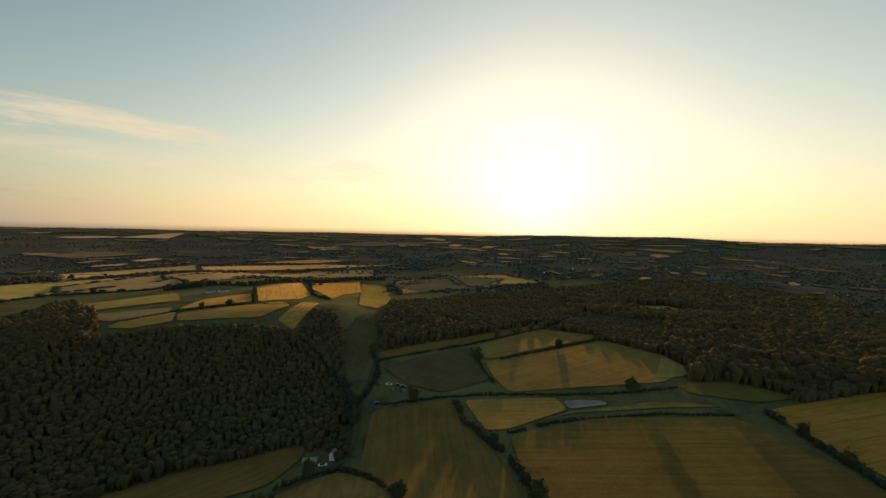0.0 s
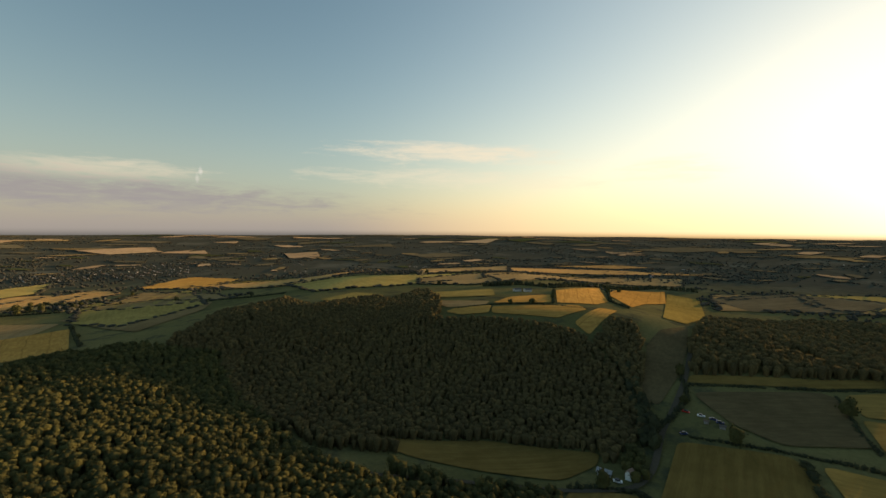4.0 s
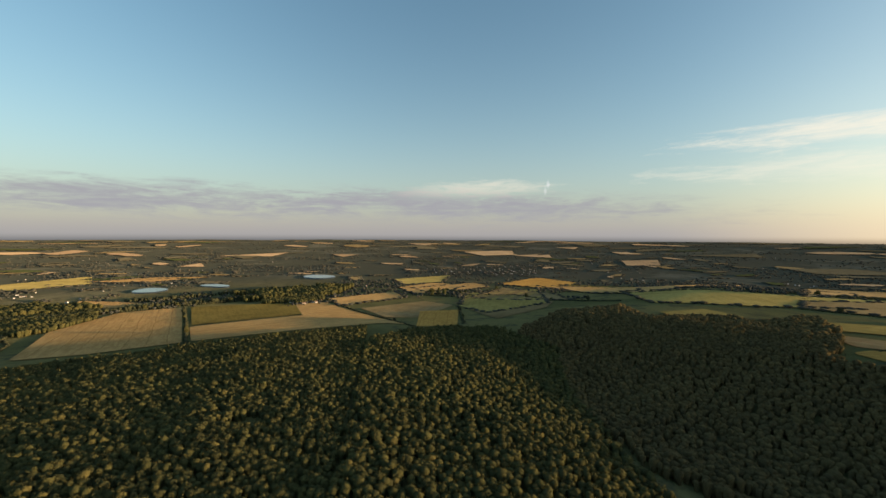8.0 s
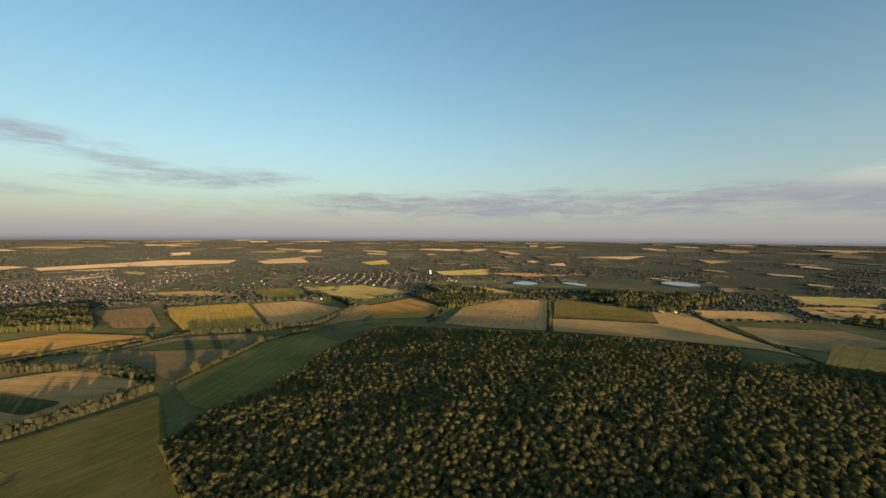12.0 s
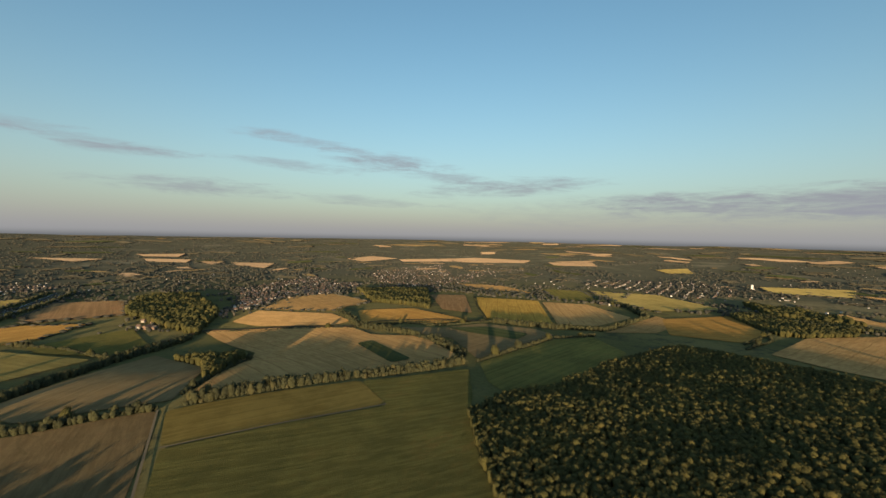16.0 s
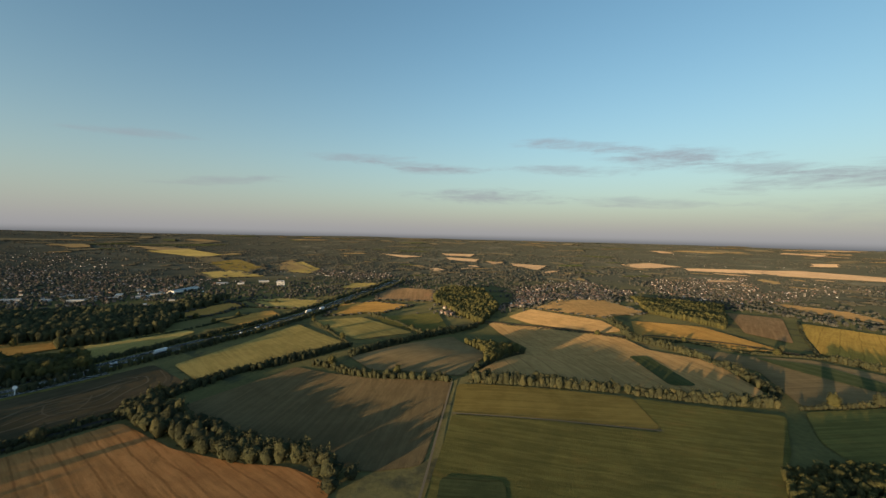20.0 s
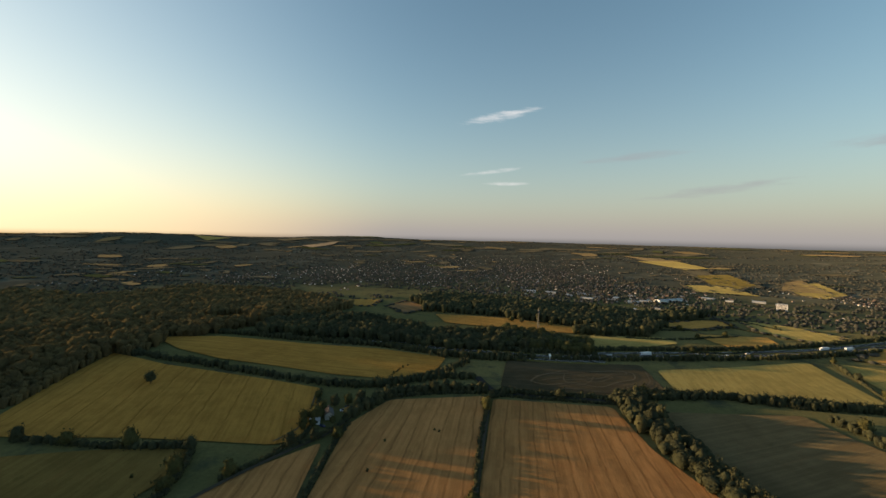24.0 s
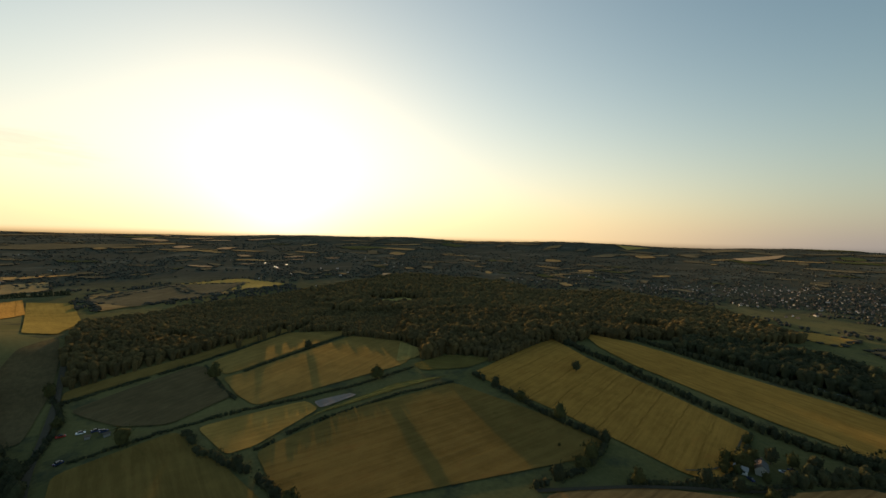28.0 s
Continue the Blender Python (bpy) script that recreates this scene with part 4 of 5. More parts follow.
field("pasture", 71, [(526, 336), (581, 324), (562, 270), (514, 287)])
field("barley", 82, [(708, 220), (773, 179), (768, 124), (696, 130)])
field("plough", 35, [(702, 109), (767, 81), (695, 30), (640, 67)])
field("pasture", 28, [(29, 1072), (168, 1140), (244, 992), (56, 890)])
field("meadow", 54, [(-99, 874), (16, 1034), (44, 877), (-78, 761)])
field("pasture", 97, [(307, 703), (393, 703), (412, 625), (319, 606)])
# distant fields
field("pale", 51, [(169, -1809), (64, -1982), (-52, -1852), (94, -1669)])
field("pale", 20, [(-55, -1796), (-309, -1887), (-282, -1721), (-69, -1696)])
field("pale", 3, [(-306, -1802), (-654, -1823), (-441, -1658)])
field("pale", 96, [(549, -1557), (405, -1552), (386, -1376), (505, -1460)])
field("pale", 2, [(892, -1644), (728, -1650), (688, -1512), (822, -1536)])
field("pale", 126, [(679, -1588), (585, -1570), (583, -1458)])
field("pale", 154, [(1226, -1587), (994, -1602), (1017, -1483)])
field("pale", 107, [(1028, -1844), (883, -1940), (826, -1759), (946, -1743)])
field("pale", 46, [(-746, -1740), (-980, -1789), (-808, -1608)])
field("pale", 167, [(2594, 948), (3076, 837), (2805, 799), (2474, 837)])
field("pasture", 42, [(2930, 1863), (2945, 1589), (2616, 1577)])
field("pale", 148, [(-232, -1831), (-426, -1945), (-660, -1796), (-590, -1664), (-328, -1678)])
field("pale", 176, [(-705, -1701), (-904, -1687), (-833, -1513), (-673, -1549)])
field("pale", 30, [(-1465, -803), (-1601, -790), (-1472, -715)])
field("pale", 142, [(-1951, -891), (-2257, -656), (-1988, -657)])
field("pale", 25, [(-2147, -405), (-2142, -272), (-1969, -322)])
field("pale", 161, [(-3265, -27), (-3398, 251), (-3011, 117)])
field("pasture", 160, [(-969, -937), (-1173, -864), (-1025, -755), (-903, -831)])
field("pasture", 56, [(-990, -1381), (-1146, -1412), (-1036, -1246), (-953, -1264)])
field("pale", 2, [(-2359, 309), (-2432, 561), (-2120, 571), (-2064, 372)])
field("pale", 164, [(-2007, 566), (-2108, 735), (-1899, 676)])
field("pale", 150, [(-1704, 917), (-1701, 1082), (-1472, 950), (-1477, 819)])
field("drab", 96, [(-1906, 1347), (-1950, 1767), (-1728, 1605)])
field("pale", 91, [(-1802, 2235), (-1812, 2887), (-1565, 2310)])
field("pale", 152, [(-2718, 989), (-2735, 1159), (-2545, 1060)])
field("drab", 61, [(-663, 2273), (-439, 2669), (-167, 2540), (-396, 2237)])
field("drab", 70, [(-1300, 1290), (-1248, 1490), (-1059, 1458), (-1138, 1237)])
field("drab", 57, [(-111, 885), (-3, 1053), (166, 1055), (85, 887), (-40, 790)])
field("pasture", 168, [(1096, -632), (1088, -735), (911, -697), (970, -590)])
field("pasture", 104, [(621, -652), (654, -739), (606, -795), (580, -689)])
field("meadow", 140, [(2067, -937), (2126, -1087), (1695, -1051), (1820, -958)])
field("drab", 30, [(1514, -867), (1477, -928), (1140, -800), (1165, -735)])
field("drab", 75, [(1288, -886), (1075, -833), (1040, -758), (1262, -836)])
field("meadow", 20, [(1181, -966), (1240, -1064), (945, -894), (1005, -817)])
# lakes
lake([(-897, -587), (-936, -592), (-960, -580), (-941, -527), (-887, -528), (-877, -560)])
lake([(-1177, -310), (-1229, -300), (-1234, -262), (-1198, -215), (-1154, -218), (-1123, -252)])
lake([(-997, -506), (-1027, -483), (-998, -422), (-959, -423)])
# woods
wood("dense young broadleaf wood in full summer leaf", 3.45, [(-318, -394), (-345, -318), (-373, -254), (-451, -128), (-494, -53), (-378, -44), (-262, -38), (-154, -33), (-94, -28), (-76, -57), (-54, -115), (-47, -175), (-38, -213), (-48, -243), (-72, -266), (-94, -276), (-121, -277), (-160, -309), (-216, -339)])
wood("mature broadleaf wood in full leaf on a rounded hill", 4.1, [(-415, -43), (-468, 2), (-482, 50), (-456, 90), (-421, 113), (-373, 140), (-302, 124), (-215, 117), (-165, 120), (-125, 139), (-154, 140), (-110, 163), (-80, 179), (-69, 166), (-63, 90), (-95, -4), (-93, -26), (-153, -31), (-260, -35), (-374, -41)])
wood("shaded broadleaf wood covering a steep hillside", 4.25, [(-368, 158), (-438, 204), (-423, 248), (-415, 308), (-400, 344), (-330, 345), (-301, 330), (-278, 331), (-241, 358), (-193, 381), (-160, 385), (-138, 374), (-111, 352), (-78, 309), (-64, 266), (-70, 231), (-134, 198), (-172, 157), (-200, 126), (-265, 116), (-355, 132)], "veiled")
wood("dark wood below the plateau fields", 4.3, [(-440, 135), (-500, 188), (-494, 267), (-411, 262), (-391, 278), (-380, 338), (-397, 418), (-365, 423), (-290, 338), (-310, 284), (-370, 177), (-373, 145)], "veiled")
wood("trees in the shaded hollow between two woods", 4.2, [(-421, 113), (-445, 130), (-440, 135), (-373, 145), (-368, 158), (-330, 135), (-302, 124), (-373, 140)], "veiled")
wood("broad mixed woodland in evening shade", 4.7, [(132, 486), (211, 600), (265, 569), (369, 559), (522, 585), (522, 435), (408, 290), (342, 283), (253, 280), (201, 321), (206, 368), (183, 434)], "veiled")
wood("strip of wood beside the sunken lane", 5.4, [(-74, 611), (19, 731), (255, 854), (211, 600), (120, 489), (23, 408), (-52, 362), (-65, 423)], "veiled")
wood("tall roadside trees along the motorway", 7.6, [(528, 235), (594, 166), (556, 77), (510, 19), (513, -50), (508, -106), (468, -166), (476, -173), (454, -97), (442, -12), (458, 56), (462, 104), (466, 168), (465, 222)], "dark")
wood("dark wood on the town side", 7.6, [(741, 94), (836, -16), (772, -157), (667, -276), (600, -212), (640, -93), (650, -14), (661, 26), (676, 68)], "dark")
wood("mixed wood around the houses", 5.5, [(436, -790), (356, -826), (243, -640), (229, -535), (301, -579), (379, -649)])
wood("copse between two fields", 5.0, [(215, -415), (170, -412), (112, -393), (108, -347), (128, -314), (157, -358)])
wood("garden trees round the village", 4.2, [(-595, -605), (-700, -503), (-574, -423), (-504, -453), (-550, -586)])
wood("garden trees round the village", 4.2, [(-823, -292), (-883, -186), (-773, -162), (-722, -198), (-727, -258)])
wood("wood beside the village", 4.6, [(62, -899), (-90, -877), (-70, -625), (22, -698)])
wood("dark wood below the town", 7.6, [(779, -111), (738, -238), (673, -335), (694, -399), (689, -453), (589, -311), (515, -247), (592, -82)], "dark")
wood("dark copse beside the motorway", 6.6, [(551, -75), (540, -111), (492, -174), (442, -161), (451, -113), (456, -59)])
treeline(21, 7.6, [(319, -140), (260, -137), (197, -138), (160, -142), (130, -143)], "thick belt of mature trees between two fields", 1.25)
wood("thicket by the farm lane", 4.0, [(-67, 252), (-57, 247), (-50, 222), (-53, 214), (-66, 229)])
wood("woodland beyond the lakes", 6.8, [(-842, -359), (-933, -245), (-970, -133), (-836, -155), (-752, -298)])
wood("woodland beyond the lakes", 6.8, [(-684, -694), (-763, -520), (-708, -482), (-610, -562)])
wood("scattered woodland and gardens", 8.0, [(352, 622), (619, 671), (855, 530), (806, 294), (675, 156), (557, 235), (404, 287), (334, 304), (205, 320), (207, 374)], "veiled")
wood("wooded rise towards the sun", 8.5, [(225, 828), (590, 1060), (737, 788), (655, 470), (496, 413), (502, 561), (362, 549), (244, 559), (204, 629)], "veiled")
wood("scrubby trees on the shoulder of the hill", 4.4, [(-136, 379), (-139, 435), (-122, 448), (-98, 400), (-83, 353), (-71, 306), (-89, 332), (-113, 360)], "veiled")
# hedges
hedge(5, 3, [(218, 265), (217, 229), (215, 193), (216, 163), (219, 140)])
hedge(4, 4, [(219, 140), (201, 133), (180, 129), (150, 132)])
hedge(3, 2, [(257, 63), (227, 65), (188, 65), (168, 64), (128, 60)])
hedge(4, 1, [(263, 65), (282, 58), (303, 42), (316, 8), (322, -33)])
hedge(3, 2, [(308, -33), (243, -21), (191, -15), (149, -11)])
hedge(3, 1, [(318, -35), (313, -81), (309, -131)])
hedge(4, 1, [(327, -138), (335, -191), (324, -256), (304, -330)])
hedge(3, 2, [(193, 110), (217, 94), (239, 75), (262, 65)])
hedge(3, 3, [(308, 97), (257, 84), (231, 86), (219, 95)])
hedge(4, 0, [(319, -134), (324, -176), (331, -225), (309, -272), (302, -341)])
hedge(3, 2, [(284, -275), (214, -267), (143, -278)])
hedge(5, 0, [(128, -283), (85, -304), (40, -325), (0, -334), (-46, -345), (-71, -357)])
hedge(4, 0, [(268, -302), (263, -363), (255, -437), (232, -524)])
hedge(4, 4, [(138, -301), (133, -338), (122, -392)])
hedge(2, 1, [(228, -552), (127, -541), (37, -515)])
hedge(4, 0, [(68, -612), (32, -521), (-24, -476), (-59, -425), (-77, -376)])
hedge(3, 3, [(441, -415), (373, -381), (306, -345)])
hedge(4, 1, [(391, -487), (334, -474), (271, -440), (252, -486)])
hedge(2, 1, [(19, -528), (-57, -531), (-129, -539), (-198, -520)])
hedge(3, 4, [(470, -275), (466, -320), (487, -390), (513, -501)])
hedge(3, 3, [(582, -288), (584, -344), (604, -417), (555, -446)])
hedge(4, 4, [(-84, -359), (-135, -395), (-193, -440), (-247, -448)])
hedge(4, 1, [(-143, -531), (-216, -493), (-282, -478), (-399, -571), (-433, -681), (-402, -769)])
hedge(3, 2, [(-407, -407), (-504, -467), (-563, -582)])
hedge(2, 1, [(-174, -783), (-150, -647), (-139, -548)])
hedge(3, 2, [(16, -505), (-22, -529), (-72, -511), (-143, -531)])
hedge(3, 3, [(-715, -381), (-561, -297), (-423, -225)])
hedge(3, 2, [(-385, -383), (-461, -425), (-529, -497), (-569, -606)])
hedge(2, 2, [(-775, -158), (-634, -77), (-565, -33), (-507, 4)])
hedge(4, 8, [(-627, -537), (-659, -473), (-728, -388), (-788, -280)])
hedge(3, 2, [(-680, 82), (-514, 68)])
hedge(3, 4, [(-837, 27), (-811, 85), (-862, 120), (-930, 207)])
hedge(5, 5, [(-877, 39), (-908, 83), (-862, 100)])
hedge(2, 0, [(-55, 358), (-20, 378), (22, 402), (75, 445), (129, 500)])
hedge(2, 1, [(30, 396), (36, 340), (42, 311)])
hedge(2, 1, [(55, 366), (108, 400), (183, 454)])
hedge(2, 2, [(-41, 282), (6, 289), (46, 292), (77, 291), (128, 295), (183, 308)])
hedge(5, 2, [(11, 280), (16, 253), (26, 234), (35, 219), (45, 183), (44, 149)])
hedge(2, 0, [(42, 238), (72, 251), (104, 258), (148, 264), (195, 263)])
hedge(3, 2, [(-79, 191), (-65, 202), (-52, 207), (-36, 199), (-18, 182), (-8, 149)])
hedge(2, 2, [(-291, 371), (-271, 412), (-228, 451), (-175, 465)])
hedge(2, 2, [(-457, 478), (-388, 535), (-350, 771), (-285, 1079)])
hedge(4, 3, [(-368, 534), (-340, 595), (-286, 618), (-284, 783), (-221, 961), (-138, 975)])
hedge(2, 2, [(-535, 560), (-621, 1028), (-464, 1070), (-304, 1152)])
hedge(4, 3, [(-218, 468), (-271, 584)])
hedge(4, 4, [(-258, 787), (-185, 577), (-151, 540)])
hedge(2, 2, [(-878, 920), (-723, 1197), (-455, 1470)])
hedge(3, 3, [(-63, 373), (-51, 337), (-57, 288), (-60, 270)])
hedge(3, 4, [(723, -361), (648, -384), (648, -458), (583, -477)])
hedge(3, 4, [(541, -197), (529, -284), (547, -390)])
hedge(3, 6, [(-894, 349), (-700, 446), (-617, 560), (-497, 719), (-369, 1137)])
hedge(3, 4, [(-826, 107), (-831, 212), (-710, 297), (-605, 326)])
# tree lines
treeline(9, 5.6, [(127, -286), (86, -306), (41, -327), (0, -338), (-47, -349), (-72, -360)])
treeline(8, 5.2, [(321, -135), (325, -176), (329, -224), (311, -273), (302, -341)])
treeline(8, 5.6, [(270, -304), (263, -363), (255, -437), (232, -524)])
treeline(9, 5.6, [(68, -612), (32, -521), (-24, -476), (-59, -425), (-77, -376)])
treeline(6, 4.4, [(375, 321), (356, 252), (343, 196), (332, 149), (321, 98), (321, 72), (328, 43), (361, 7), (404, -22)])
treeline(6, 4.6, [(449, 351), (467, 266), (450, 162), (446, 72), (425, -1)])
treeline(9, 6.0, [(-102, 357), (-85, 328), (-67, 287), (-58, 254)])
treeline(9, 6.0, [(426, 74), (415, 25), (418, -32), (425, -92)])
treeline(8, 5.0, [(321, 63), (339, 32), (354, -2), (355, -29)])
treeline(6, 5.0, [(327, -138), (335, -191), (324, -256), (304, -330)])
treeline(8, 5.4, [(263, 65), (282, 58), (305, 43), (321, 8), (327, -33)])
treeline(5, 3.8, [(313, -34), (322, -49), (321, -91), (317, -132)])
treeline(9, 5.4, [(-143, -531), (-216, -493), (-282, -478), (-399, -571), (-433, -681), (-402, -769)])
treeline(6, 5.0, [(391, -487), (334, -474), (271, -440), (252, -486)])
treeline(7, 5.4, [(-368, 534), (-340, 595), (-289, 626), (-289, 799), (-223, 971), (-140, 984)])
treeline(14, 6.0, [(-582, -591), (-611, -511), (-677, -461), (-741, -396), (-795, -282), (-810, -180)])
treeline(10, 6.0, [(-757, -544), (-789, -457), (-868, -369), (-934, -294)])
treeline(6, 4.6, [(286, -272), (262, -270), (236, -262), (205, -262), (172, -268), (146, -276)], "row of small trees and bushes between two fields", 1.4)
treeline(9, 5.4, [(206, -388), (180, -372), (152, -346), (128, -340), (112, -372)], "row of dark trees beside a copse")
# roads
road(20, "motorway", [(441, -106), (448, -168), (459, -239), (464, -336), (479, -445), (519, -586), (557, -731), (602, -853)])
road(20, "motorway", [(474, 110), (460, 59), (439, 12), (433, -64), (426, -118), (429, -165)])
road(1.3, "dirt", [(354, -74), (343, -83), (356, -113), (341, -130), (365, -158), (366, -172), (392, -181), (392, -160), (384, -127), (383, -103), (367, -81), (354, -74)])
road(1.3, "dirt", [(358, -85), (369, -112), (354, -132), (378, -159), (366, -132), (360, -103)])
road(1.3, "dirt", [(394, -193), (363, -184), (338, -160), (332, -137), (334, -116), (342, -96)])
road(1.3, "dirt", [(367, -80), (377, -96), (379, -120), (363, -136), (387, -160), (379, -172), (399, -173), (388, -145), (392, -120), (375, -92)])
road(1.1, "dirt", [(335, -89), (341, -112), (332, -130), (350, -161), (356, -177)])
road(1.1, "dirt", [(376, -110), (357, -102), (345, -109), (353, -125), (373, -136)])
road(1.1, "track", [(119, -232), (56, -256), (-2, -274)])
road(1.2, "dirt", [(304, 99), (265, 91), (243, 91), (230, 100)])
road(3.6, "lane", [(-198, 96), (-119, 163), (-78, 188), (-52, 210), (-50, 233), (-56, 279), (-57, 324), (-58, 363), (-63, 420)])
road(2.6, "lane", [(-52, 209), (-36, 202), (-21, 184), (-6, 142)])
road(1.3, "track", [(142, -276), (115, -206), (93, -152), (78, -112)])
road(7, "slip road", [(359, -27), (323, -37), (318, -82), (312, -130)])
road(2.6, "lane", [(311, -34), (243, -23), (191, -15), (141, -11)])
road(2.6, "lane", [(148, 130), (190, 108), (216, 91), (244, 70), (270, 63), (312, 40)])
road(5, "lane", [(-134, -529), (-71, -544), (20, -540), (38, -520), (130, -549), (230, -557), (259, -500)])
# built-up areas
town(240, "village", [(248, -616), (237, -709), (303, -909), (205, -1142), (57, -1012), (109, -835), (200, -709)])
town(220, "village", [(42, -1308), (-228, -1643), (-186, -1085), (-88, -970), (21, -1049)])
town(160, "village", [(-564, -1117), (-878, -1030), (-816, -829), (-645, -757), (-524, -1009)])
town(100, "village", [(-1446, 59), (-1586, 501), (-1207, 413), (-1253, 67)])
town(420, "town", [(1128, 262), (1647, 217), (1604, -421), (1124, -445), (842, -431), (782, -291), (960, -16)])
town(260, "town", [(1767, 272), (2143, -36), (1972, -643), (1358, -590), (1434, -200), (1191, 123)])
town(170, "town", [(1107, 629), (1370, 495), (1767, 272), (962, 123), (975, 352), (960, 546)])
town(26, "works", [(-1642, -3005), (-2049, -2804), (-1840, -2516), (-1504, -2751)])
town(12, "works", [(-1265, -3407), (-1481, -3353), (-1381, -3127), (-1180, -3177)])
town(4, "works", [(794, -306), (837, -492), (758, -459), (736, -335)])
town(22, "works", [(334, 1816), (597, 2005), (884, 1501), (404, 991), (223, 1071)])
town(240, "town", [(1153, -167), (839, -325), (841, -445), (841, -612), (1264, -492), (1724, -253)])
town(70, "village", [(1025, -909), (752, -938), (644, -935), (700, -791), (903, -821)])
town(22, "village", [(631, 738), (645, 639), (576, 586), (558, 669)])
town(12, "works", [(1120, 893), (1241, 831), (1115, 709), (1029, 801)])
town(30, "town", [(1089, 693), (1230, 382), (1109, 315), (989, 597)])
town(8, "village", [(343, -593), (299, -632), (270, -586), (307, -559)])
town(60, "village", [(-113, -924), (-202, -1186), (-375, -1475), (-520, -1418), (-317, -1251), (-196, -1019)])
town(40, "village", [(-1709, -1574), (-2520, -1007), (-1738, -743), (-1295, -1081)])
town(14, "village", [(-758, -218), (-779, -164), (-741, -165), (-721, -202)])
town(12, "works", [(358, 2018), (611, 2048), (795, 1754), (447, 1106), (233, 1074)])


# ---- far patchwork: fields, copses and hedge lines out to the horizon ----
def far_patchwork():
    g = random.Random(11)
    taken = [(sum(p[0] for p in f) / len(f), sum(p[1] for p in f) / len(f)) for f in FIELDS]
    made, tries = 0, 0
    while made < 780 and tries < 24000:
        tries += 1
        r, a = 1150 * (4500 / 1150) ** g.random(), g.uniform(0, 2 * math.pi)
        x, y = r * math.cos(a), r * math.sin(a)
        size = g.uniform(0.009, 0.030) * r * (1.0 + 0.5 * (r > 2200))
        if any((x - p) ** 2 + (y - q) ** 2 < (size * 1.25) ** 2 for p, q in taken) or noise.noise((x / 700, y / 700, 13.0)) < -0.12:
            continue
        # paler colours go to the front-lit sides, duller ones towards the sun
        corn = noise.noise((x / 500, y / 500, 41.0)) > (-0.08 if x < -300 else 0.06) and x < 700
        kinds = ["pale", "pale", "drab", "meadow", "drab"] if corn else ["drab", "drab", "deep_green", "meadow", "drab"] if x < 700 else ["drab", "deep_green", "drab", "drab", "meadow"]
        turn, ratio, lean = g.uniform(0, math.pi), g.uniform(0.3, 0.7), g.uniform(-0.5, 0.5)
        c, s = math.cos(turn), math.sin(turn)
        corners = []
        for u, v in ((-1, -1), (-0.4, -1.2), (0.3, -0.9), (1, -1), (1.2, 0.1), (1.05, 0.9), (0.2, 1.15), (-0.5, 0.9), (-1, 1), (-1.15, -0.2)):
            u, v = (u + lean * v) * size * g.uniform(0.85, 1.1), v * ratio * size * g.uniform(0.7, 1.15)
            corners.append((x + u * c - v * s, y + u * s + v * c))
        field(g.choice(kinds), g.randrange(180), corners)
        taken.append((x, y))
        made += 1
    return taken


def far_trees(taken):
    """Scattered trees, copses and hedge trees of the middle distance and beyond."""
    spots = []
    for _ in range(66000):
        r, a = 800 * (4700 / 800) ** rng.random(), rng.uniform(0, 2 * math.pi)
        x, y = r * math.cos(a), r * math.sin(a)
        thick = noise.noise((x / 260, y / 260, 21.0)) + 0.6 * noise.noise((x / 70, y / 70, 4.0))
        if thick < (-0.12 if r > 1500 else -0.16) + (0.12 if x < -300 else 0.04 if x < 500 else -0.08):
            continue
        if any(inside(x, y, f) for f in FIELDS + CLEARINGS if abs(f[0][0] - x) < 400 and abs(f[0][1] - y) < 400):
            continue
        size = rng.uniform(2.0, 5.0) * (1.0 if r < 1200 else 1.0 + (r - 1200) / 2600)
        spots.append((x, y, ground_z(x, y) + 0.2, size, rng.uniform(2.2, 5.4) * (0.5 + 0.5 * far_scale(x, y)), 0.8, TINY_CROWNS))
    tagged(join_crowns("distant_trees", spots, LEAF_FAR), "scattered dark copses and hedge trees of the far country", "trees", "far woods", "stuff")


far_trees(far_patchwork())


def far_hedges():
    """Hedgerows round the fields of the middle distance and beyond."""
    spots = []
    for f in FIELDS:
        r = min(math.hypot(*p) for p in f)
        if r < 620:
            continue
        step = 7.0 + 0.010 * r
        for x, y in along(f + [f[0]], step):
            if noise.noise((x / 90, y / 90, 31.0)) < -0.3:
                continue
            size = step * rng.uniform(0.36, 0.56)
            spots.append((x + rng.normal() * 2, y + rng.normal() * 2, ground_z(x, y) + 0.1, size, rng.uniform(1.6, 3.8) * (0.4 + 0.6 * far_scale(x, y)), 0.5, TINY_CROWNS))
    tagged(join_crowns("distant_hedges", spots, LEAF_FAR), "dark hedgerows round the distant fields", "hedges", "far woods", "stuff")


far_hedges()


